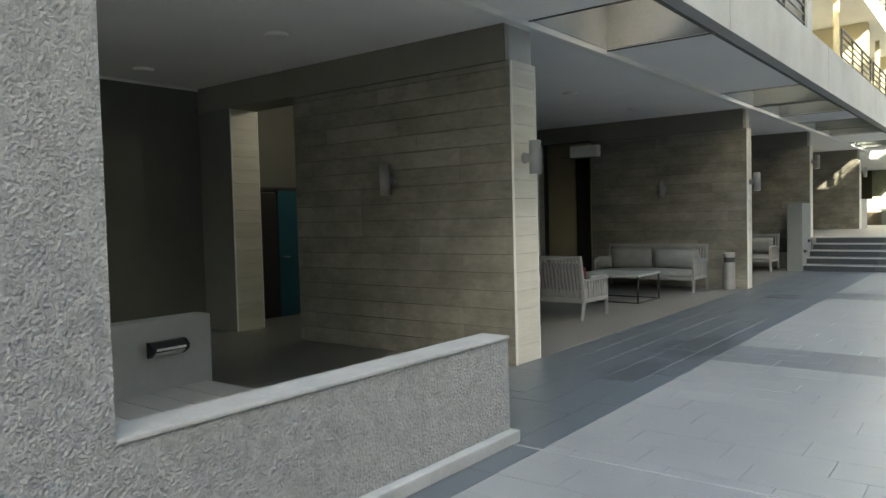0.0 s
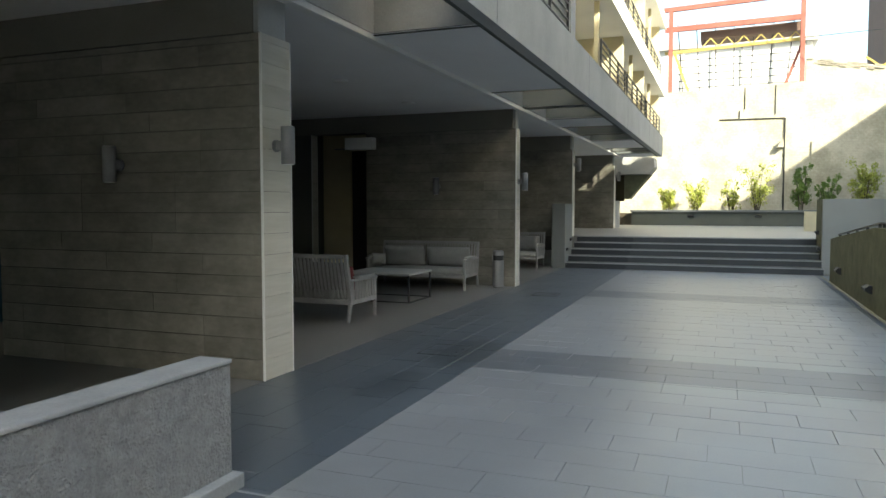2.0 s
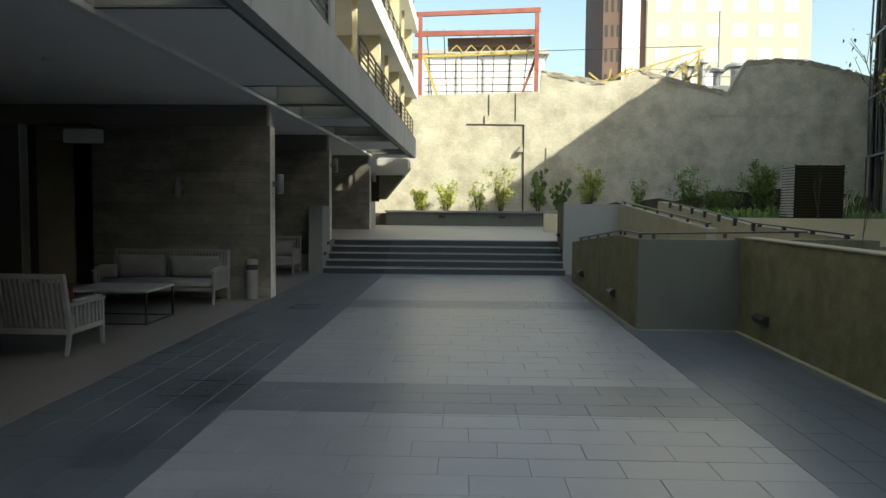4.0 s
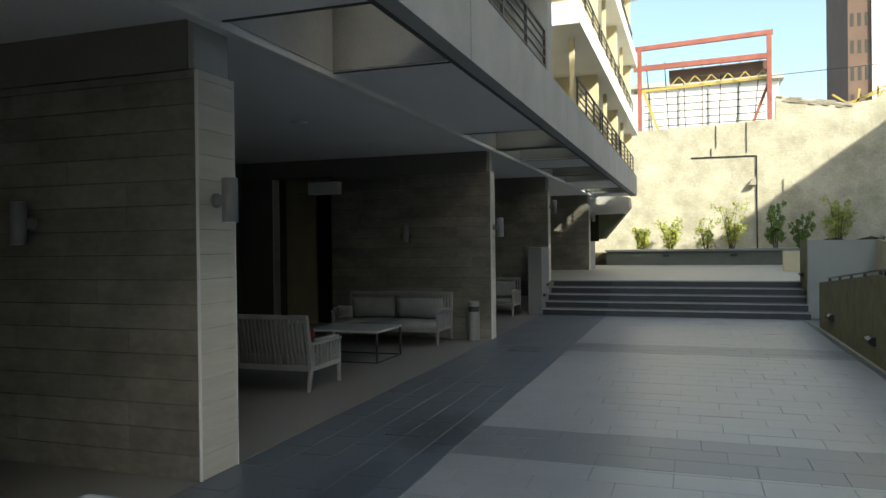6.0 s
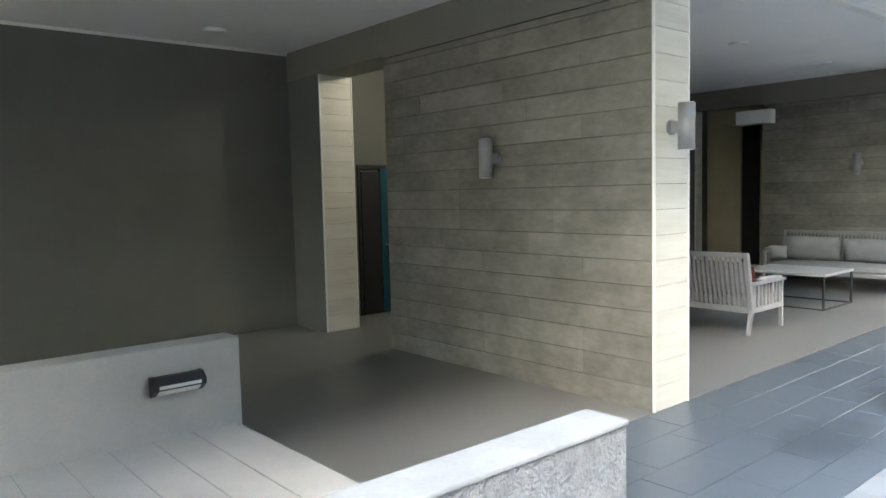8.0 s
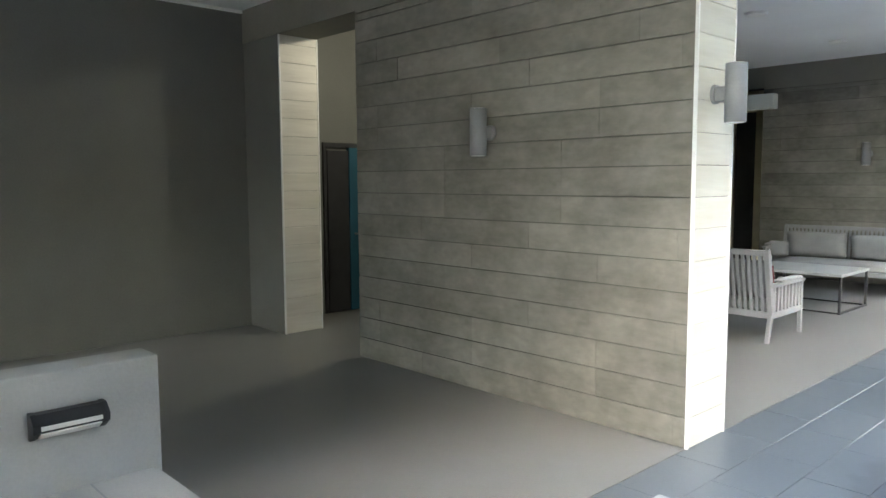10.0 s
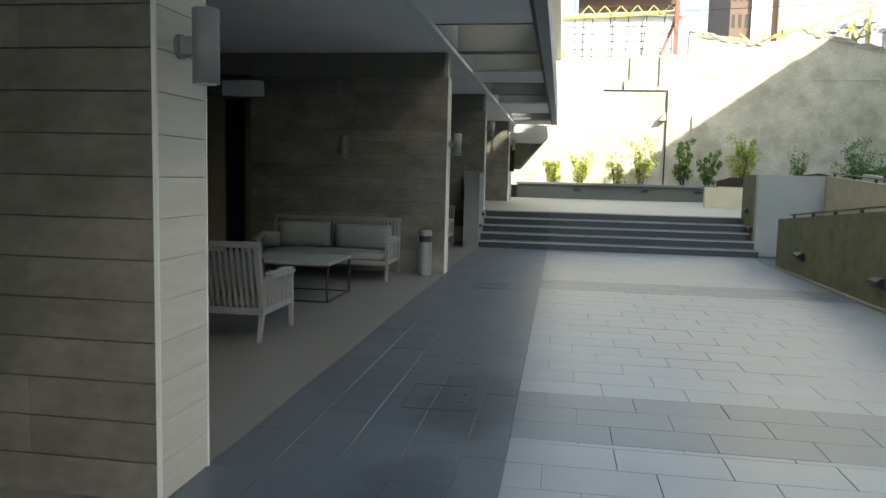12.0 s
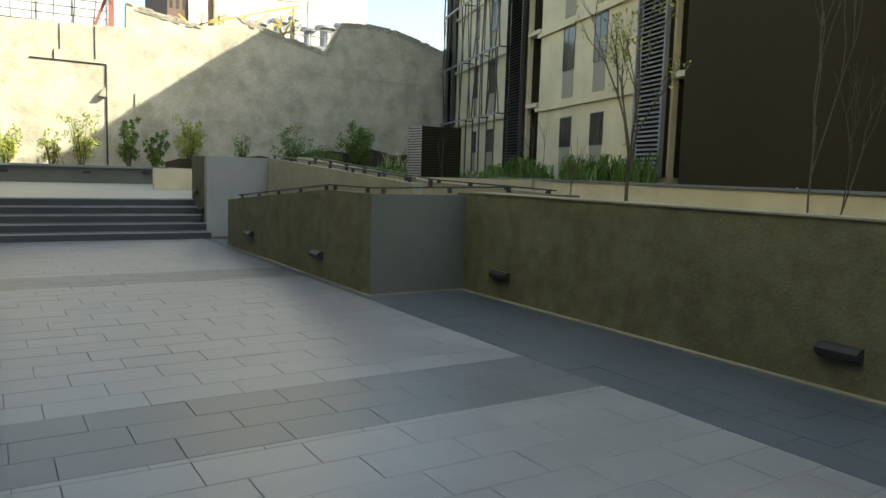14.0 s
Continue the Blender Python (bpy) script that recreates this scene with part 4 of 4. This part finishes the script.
tree((9.0, 3.96, 0.72), (((0, 0, 0), (0.0, 0.02, 1), 1.3, 0.032), ((0.02, 0.0, 1.15), (0.1, 0.35, 1), 0.9, 0.016), ((0, 0, 1.0), (-0.05, -0.15, 1), 1.0, 0.016)), 11, "slender young tree with sparse yellow-green leaves", 3, 4, 0.38)
tree((9.0, 1.5, 0.72), (((0, 0, 0), (0.04, 0.03, 1), 1.5, 0.013), ((0.03, -0.08, 0), (0.0, -0.32, 1), 1.0, 0.012)), 12, "young two-stemmed tree with bare thin branches", 0, 4, 0.3)
tree((9.2, 5.2, 0.72), (((0, 0, 0), (0.0, 0.1, 1), 0.75, 0.009),), 14, "thin bare sapling behind the retaining wall", 0, 2, 0.4)
tree((18.3, 17.4, 1.47), (((0, 0, 0), (0.0, 0.1, 1), 1.2, 0.018), ((0, 0.4, 0), (0.0, 0.2, 1), 1.0, 0.015), ((0, -0.5, 0), (0.0, -0.1, 1), 0.9, 0.014)), 15, "bare twiggy bush in the bed along the facade", 0, 3, 0.35)
tree((13.6, 15.9, 1.5), (((0, 0, 0), (0.05, 0, 1), 0.55, 0.014), ((0.05, 0, 0), (-0.25, 0, 1), 0.5, 0.012)), 16, "bare multi-stemmed bush before the slatted shed", 0, 3, 0.4)

# ---- slatted shed in the garden ----
shed = thing("slatted_shed", "dark timber slatted enclosure standing in the garden", "shed", (13.04, 16.15, 1.5))
shed.scale = (0.5, 0.43, 0.64)
for x in (0.0, 1.35, 2.7):
    part("post", boxes((x, 0.03, 0, x + 0.08, 0.11, 2.38)), M_DARKCLAD, shed)
part("post", boxes((0.0, 1.9, 0, 0.08, 1.98, 2.38)), M_DARKCLAD, shed)
slat_me = {}
for k in range(19):
    z = 0.06 + k * 0.123
    # Side slats take a paler timber: the light on that side is in the colour.
    for key, dims, mat in (("front", (0, 0, 0, 2.78, 0.028, 0.075), M_DARKCLAD), ("side", (-0.03, 0.0, 0, 0, 1.98, 0.075), M_GREYWOOD)):
        if key not in slat_me:
            me = bpy.data.meshes.new("slat")
            bb = boxes(dims)
            bb.to_mesh(me)
            bb.free()
            me.materials.append(mat)
            slat_me[key] = me
        ob = new("slat", slat_me[key])
        ob.parent, ob.location = shed, (0, 0, z)
part("inner_panel", boxes((0.08, 0.12, 0, 2.75, 0.16, 2.35), (0.09, 0.16, 0, 0.13, 1.9, 2.35)), M_BLACK, shed)

# ---- building opposite ----
OPP, OPP_TURN = (14.756, 1.412, 0), -17
opp = thing("apartment_building", "cream apartment building with louvred screens and slab bands", "building", OPP, OPP_TURN)
for block in ((0, 9.85, 0, 8, 19.2, 16.4), (0, 20.4, 0, 8, 25.0, 16.1), (0, 25.0, 0, 8, 33.5, 16.0), (2.6, 19.2, 0, 8, 20.4, 16.0), (2.6, 8.74, 0, 8, 9.85, 16.4)):
    part("wall", boxes(block), M_CREAM, opp)
dark = thing("apartment_building", "tall windowless dark brown building block", "building", OPP, OPP_TURN)
part("wall", boxes((-0.4, -2.5, 0, 6, 8.72, 17.0)), M_DARKCLAD, dark)
# Unseen and added: stepped heights and far end decide where sun gets past.
sun_shade_block = thing("apartment_building", "unseen dark block added to keep sun off the courtyard", "building", (24.2, 0, 0))
part("wall", boxes((-0.4, 3.5, 0, 6.5, 11.0, 24.2)), M_DARKCLAD, sun_shade_block)
part("wall", boxes((-0.4, -10, 0, 6.5, 3.5, 25.0)), M_DARKCLAD, sun_shade_block)
part("wall", boxes((-0.4, -32.5, 0, 6.5, -10, 27.5)), M_DARKCLAD, sun_shade_block)
BANDS = (4.2, 7.0, 9.8, 12.6)
for z in BANDS:
    part("slab_band", boxes((-0.12, 11.42, z - 0.09, 0.0, 19.3, z + 0.06)), M_CREAM, opp)
    part("slab_band", boxes((-0.12, 22.4, z - 0.09, 0.0, 32.3, z + 0.06)), M_CREAM, opp)
    for a, b in ((8.76, 9.83), (19.22, 20.38)):
        part("balcony", boxes((-0.1, a, z + 0.12, 2.6, b, z + 0.28), (0.5, a, z + 0.28, 0.6, a + (b - a) * 0.62, z + 1.1)), M_CREAM, opp)
        # Dark panel on the back paints the depth of shade in the recess.
        part("dark_lining", boxes((2.55, a, z + 0.28, 2.6, b, z + 2.8)), M_DARKCLAD, opp, "recess shade painted as a dark panel")
WIN = []
for yw, w in ((13.77, 0.85), (16.15, 0.9), (24.5, 0.9), (27.15, 0.6)):
    WIN.append((yw, w, 2.72, 3.72, 1.75))
    for z in BANDS:
        WIN.append((yw, w, z + 1.2, z + 2.65, z + 0.22))
for yw, w, z0, z1, zp in WIN:
    win = part("window", boxes((-0.02, yw - 0.03, z0 - 0.03, 0.005, yw, z1 + 0.03), (-0.02, yw + w, z0 - 0.03, 0.005, yw + w + 0.03, z1 + 0.03), (-0.02, yw, z1, 0.005, yw + w, z1 + 0.03), (-0.025, yw, z0 - 0.03, 0.005, yw + w, z0)), M_STEEL, opp)
    part("pane", boxes((-0.008, yw, z0, -0.004, yw + w, z1)), M_GLASS, win)
    part("mullion", boxes((-0.014, yw + w * 0.55, z0, -0.008, yw + w * 0.59, z1)), M_STEEL, win)
    part("infill_panel", boxes((-0.012, yw, zp, -0.004, yw + w, z0 - 0.03)), M_INFILL, win, "grey-brown infill panel")
for y0, y1, mat in ((9.95, 11.35, M_ALU), (20.6, 22.3, M_STEEL), (31.0, 32.2, M_STEEL)):
    lou = part("louvre_screen", boxes((-0.3, y0 - 0.06, 1.7, -0.16, y0, 16), (-0.3, y1, 1.7, -0.16, y1 + 0.06, 16)), M_ALU if mat is M_ALU else M_STEEL, opp)
    me = bpy.data.meshes.new("slat")
    bb = prism([(-0.29, 0.0), (-0.27, 0.0), (-0.17, 0.075), (-0.19, 0.075)], y0, y1)
    bb.to_mesh(me)
    bb.free()
    me.materials.append(mat)
    part("backing", boxes((-0.14, y0, 1.7, -0.005, y1, 16)), M_DARKCLAD, lou)
    for k in range(86):
        ob = new("slat", me)
        ob.parent, ob.location = lou, (0, 0, 1.8 + k * 0.125)
for a, b in ((8.76, 9.83), (19.22, 20.38)):
    # More dark panels for the recess shade, on its side and lower back.
    part("dark_lining", boxes((0.15, b - 0.03, 1.7, 2.5, b - 0.002, 15.0)), M_DARKCLAD, opp, "recess shade painted as a dark panel")
    part("dark_lining", boxes((2.5, a, 1.7, 2.59, b, 4.3)), M_DARKCLAD, opp, "recess shade painted as a dark panel")
strut = thing("steel_screen", "irregular screen of thin dark steel poles before the facade", "screen", OPP, OPP_TURN)
rnd = random.Random(9)
for z in (4.25, 7.05, 9.85):
    part("rail", beam(bmesh.new(), (-0.75, 22.0, z), (-0.75, 31.2, z), 0.06, 0.08), M_ALU, strut, "pale steel rail")
    for y in (22.2, 24.9, 27.6, 30.6):
        part("bracket", beam(bmesh.new(), (-0.75, y, z), (-0.13, y, z), 0.05, 0.05), M_STEEL, strut)
for y in (22.3, 23.3, 24.4, 25.4, 26.5, 27.7, 29.0, 30.2, 31.0):
    part("pole", bar(bmesh.new(), (-0.75, y, 1.6), (-0.75, y, 4.25), 0.035, 6), M_STEEL, strut)
    for z in (4.25, 7.05, 9.85):
        part("pole", bar(bmesh.new(), (-0.75, y + rnd.uniform(-0.35, 0.35), z), (-0.75, y + rnd.uniform(-0.35, 0.35), z + 2.8), 0.035, 6), M_STEEL, strut)
        part("pole", bar(bmesh.new(), (-0.70, y + rnd.uniform(-0.5, 0.5), z), (-0.70, y + rnd.uniform(-0.5, 0.5), z + 2.8), 0.026, 6), M_STEEL, strut)

# ---- beyond the old wall ----
rig = thing("unfinished_roof", "red oxide steel skeleton of a half-built roof beyond the wall", "steel skeleton", (0, 40, 6.5))
for x in (0.85, 7.9):
    part("post", boxes((x - 0.12, -0.12, -6.8, x + 0.12, 0.12, 6.9)), M_RED, rig)
part("top_beam", beam(bmesh.new(), (0.3, 0, 6.75), (8.1, 0, 7.05), 0.22, 0.26), M_RED, rig)
part("mid_beam", beam(bmesh.new(), (0.5, 0, 5.6), (8.0, 0, 5.75), 0.2, 0.3), M_RED, rig)
part("low_beam", beam(bmesh.new(), (0.5, 0.3, 4.3), (8.0, 0.3, 4.6), 0.14, 0.16), M_YELLOW, rig)
part("canopy", beam(bmesh.new(), (2.5, 1.2, 5.2), (7.9, 1.2, 5.35), 1.6, 0.5), M_TBRICK, rig)
part("brace", beam(bmesh.new(), (1.0, 0.2, 4.4), (2.0, 0.2, 1.6), 0.16, 0.16), M_YELLOW, rig)
part("brace", beam(bmesh.new(), (8.0, 0.2, 4.6), (7.0, 0.2, 1.9), 0.16, 0.16), M_RED, rig)
for k in range(7):
    part("grid_bar", beam(bmesh.new(), (1.2 + k * 1.05, 0.5, 6.0), (1.5 + k * 0.95, 2.5, 1.5), 0.05, 0.05), M_STEEL, rig)
for k in range(6):
    part("grid_bar", beam(bmesh.new(), (1.0, 1.2, 1.9 + 0.42 * k), (7.8, 1.2, 1.95 + 0.42 * k), 0.05, 0.05), M_STEEL, rig)
for k in range(6):
    part("truss_bar", beam(bmesh.new(), (2.6 + k * 0.9, 0.2, 4.5), (3.05 + k * 0.9, 0.2, 5.0), 0.05, 0.05), M_YELLOW, rig)
    part("truss_bar", beam(bmesh.new(), (3.05 + k * 0.9, 0.2, 5.0), (3.5 + k * 0.9, 0.2, 4.5), 0.05, 0.05), M_YELLOW, rig)
hall = thing("market_hall", "white sheet-clad hall beyond the old wall", "building", (-3, 46, 0))
part("wall", boxes((0, 0, 0, 12, 14, 12.1)), M_PAINTW, hall)
part("roof", boxes((-0.3, -0.3, 12.1, 12.3, 14.3, 12.4)), M_PALE, hall)
for k in range(7):
    part("rib", boxes((0.4 + 1.85 * k, -0.08, 0, 0.52 + 1.85 * k, -0.001, 12.08)), M_PALE, hall)
scaf = thing("scaffold", "yellow scaffold bars above the wall's gable", "scaffold", (10.4, 36, 7.2))
for a, b in (((0, 1.2), (6.3, 3.2)), ((0, 0.9), (2.4, 2.2)), ((2.2, 0.4), (4.6, 2.5)), ((3.4, 0.6), (6.0, 2.9)), ((6.0, 0.4), (6.0, 3.1)), ((5.2, 0.4), (5.3, 2.6)), ((4.4, 0.4), (6.2, 1.4)), ((0.0, 1.9), (1.6, 0.7)), ((0.1, 0.6), (2.3, 1.3)), ((1.0, 0.6), (1.2, 2.1)), ((2.0, 0.8), (2.0, 2.2)), ((4.0, 1.0), (6.1, 1.9)), ((0.0, 0.2), (1.0, 1.4)), ((0.6, 1.4), (1.9, 0.2)), ((1.4, 0.3), (2.2, 1.9)), ((2.8, 0.2), (3.4, 2.3)), ((4.8, 0.2), (5.9, 2.4)), ((5.0, 2.3), (6.0, 0.4)), ((0, 0.55), (6.0, 0.75))):
    part("bar", beam(bmesh.new(), (a[0], 0, a[1]), (b[0], 0, b[1]), 0.09, 0.09), M_YELLOW, scaf)
for a, b in (((0, -0.5), (0, 1.6)), ((2, -0.5), (2, 0.9)), ((6, -0.5), (6, 0.5))):
    part("leg", beam(bmesh.new(), (a[0], 0, -7.5), (b[0], 0, b[1]), 0.1, 0.1), M_YELLOW, scaf)
cable = tagged(solid("cable", bar(bmesh.new(), (7.9, 39.5, 11.0), (16.6, 36.2, 10.6), 0.02, 5), M_STEEL), "thin dark cable strung between the frame and the scaffold", "cable")
roof2 = thing("roof_building", "low pale building behind the wall carrying ducts", "building", (12.8, 38, 0))
part("wall", boxes((0, 0, 0, 15.4, 8, 8.75)), M_PAINTW, roof2)
for k, (x, z, w) in enumerate(((1.0, 8.75, 0.5), (2.0, 8.75, 0.7), (2.9, 8.75, 0.45), (3.8, 8.75, 0.6), (4.9, 8.75, 0.8), (5.8, 8.75, 0.5), (6.8, 8.75, 0.7), (7.9, 8.75, 0.55), (8.9, 8.75, 0.6))):
    d = thing("roof_duct", "galvanised roof duct with a cowl", "duct", (14.6 + x, 39, z), group="roof ducts")
    part("flue", bar(bmesh.new(), (0, 0, 0), (0, 0, 0.9 + 0.25 * (k % 3)), w * 0.4, 12), M_ALU, d)
    part("cowl", bar(bmesh.new(), (0, 0, 0.95 + 0.25 * (k % 3)), (0, 0, 1.15 + 0.25 * (k % 3)), w * 0.8, 14, w * 0.55), M_ALU, d)
    part("elbow", bar(bmesh.new(), (0, 0, 0.7), (w * 1.1, 0, 1.3), w * 0.22, 10), M_ALU, d)
part("mast", bar(bmesh.new(), (6.0, 2, 8.7), (6.0, 2, 13.5), 0.06, 8), M_GREYWALL, roof2)

guard = thing("roof_railing", "thin pale guard rail along the roof behind the wall", "railing", (13.0, 38.0, 8.75))
part("rail", bar(bar(bmesh.new(), (0, 0, 0.9), (9.5, 0, 0.9), 0.03, 6), (0, 0, 0.5), (9.5, 0, 0.5), 0.025, 6), M_ALU, guard)
for k in range(10):
    part("post", bar(bmesh.new(), (0.2 + k, 0, 0.0), (0.2 + k, 0, 0.9), 0.03, 6), M_ALU, guard)
tower = thing("tower_block", "tall pale tower block with a brown brick side", "building", (19.1, 90, 0))
part("brick_side", boxes((1.8, 0, 0, 4.2, 14, 60)), M_TBRICK, tower, "brown brick side of the tower")
part("pier", boxes((4.2, -0.3, 0, 6.4, 14, 60)), M_PAINTW, tower)
part("recess", boxes((6.4, 0.5, 0, 7.3, 14, 60)), M_TBRICK, tower)
part("front", boxes((7.3, -0.2, 0, 27.8, 14, 60)), M_TOWER, tower, "pale rendered tower front")
pane = bpy.data.meshes.new("window")
bb = boxes((0, -0.02, 0, 1.7, 0.1, 1.6))
bb.to_mesh(pane)
bb.free()
pane.materials.append(M_PAINTW)
thin = bpy.data.meshes.new("window")
bb = boxes((0, -0.03, 0, 0.35, 0.1, 1.5))
bb.to_mesh(thin)
bb.free()
thin.materials.append(M_GLASS)
for fl in range(9):
    for c in range(6):
        ob = new("window", pane)
        ob.parent, ob.location = tower, (8.4 + c * 3.2, -0.22, 17 + fl * 3.1)
    for c in range(3):
        ob = new("window", thin)
        ob.parent, ob.location = tower, (2.05 + c * 0.75, 0.0, 17 + fl * 3.1)


# ---- paving tiles ----
TILES = {}


def tile_mesh(w, d, mat):
    key = (round(w, 3), round(d, 3), mat.name)
    if key not in TILES:
        bm = boxes((0.002, 0.002, -0.02, key[0] - 0.002, key[1] - 0.002, 0.0))
        bmesh.ops.bevel(bm, geom=[e for e in bm.edges if all(v.co.z > -0.001 for v in e.verts)], offset=0.0025, segments=1, affect="EDGES")
        me = bpy.data.meshes.new("tile")
        bm.to_mesh(me)
        bm.free()
        me.materials.append(mat)
        TILES[key] = me
    return TILES[key]


TW, TD = 0.638, 0.345
REST = {}


def lay(x0, y0, x1, y1, mat, along_x, near):
    """Running-bond tiles over a rectangle; those inside the near stretch are pieces, the rest one mesh."""
    w, d = (TW, TD) if along_x else (TD, TW)
    rows = (y1 - y0) / d if along_x else (x1 - x0) / w
    for r in range(math.ceil(rows - 0.05)):
        start = -((r % 3) * 0.333) * (w if along_x else d)
        u, end = start, (x1 - x0) if along_x else (y1 - y0)
        step = w if along_x else d
        while u < end - 0.01:
            a, b = max(u, 0), min(u + step, end)
            u += step
            if b - a < 0.03:
                continue
            if along_x:
                tx, ty, tw, td = x0 + a, y0 + r * d, b - a, min(d, y1 - y0 - r * d)
            else:
                tx, ty, tw, td = x0 + r * w, y0 + a, min(w, x1 - x0 - r * w), b - a
            if td < 0.03 or tw < 0.03:
                continue
            lift = random.uniform(-0.0015, 0.0)
            if near and near[0] < ty < near[1]:
                ob = new("tile", tile_mesh(tw, td, mat))
                ob.parent, ob.location = floor, (tx, ty, lift)
                ob.rotation_euler = (random.uniform(-0.002, 0.002), random.uniform(-0.002, 0.002), 0)
            else:
                v, f = REST.setdefault(mat.name, ([], []))
                n, g = len(v), 0.0022
                v += [(tx + g, ty + g, lift), (tx + tw - g, ty + g, lift), (tx + tw - g, ty + td - g, lift), (tx + g, ty + td - g, lift)]
                v += [(p[0], p[1], -0.02) for p in v[n:n + 4]]
                f += [(n, n + 1, n + 2, n + 3)] + [(n + 4 + i, n + 4 + (i + 1) % 4, n + (i + 1) % 4, n + i) for i in range(4)]


PX0, PX1 = 1.635, 6.1
lay(PX0, -21.87, PX1, 1.31, M_TILE_L, True, (-0.6, 1.3))
lay(PX0, 1.31, PX1, 2.345, M_TILE_M, True, (1.2, 2.4))
lay(PX0, 2.345, PX1, 7.75, M_TILE_L, True, (2.3, 6.2))
lay(PX0, 7.75, PX1, 8.785, M_TILE_M, True, None)
lay(PX0, 8.785, PX1, 13.9, M_TILE_L, True, None)
lay(0.0, -21.832, PX0, 13.9, M_TILE_D, False, (0.3, 4.5))
lay(PX1, -21.832, 7.62, 13.9, M_TILE_D, False, None)
for mat in (M_TILE_L, M_TILE_D, M_TILE_M):
    v, f = REST[mat.name]
    me = bpy.data.meshes.new("paving")
    me.from_pydata(v, [], f)
    me.materials.append(mat)
    ob = tagged(new("paving", me), kind="stuff")
    ob.parent = floor

wall_box = thing("junction_box", "small cream junction box fixed to the garden wall", "box", (13.9, 4.6, 1.2))
part("casing", boxes((-0.1, 0, 0, 0, 0.22, 0.26), bevel=0.01), M_CREAM, wall_box)
part("conduit", bar(bmesh.new(), (-0.03, 0.11, 0.26), (-0.03, 0.11, 0.37), 0.02, 8), M_CREAM, wall_box)
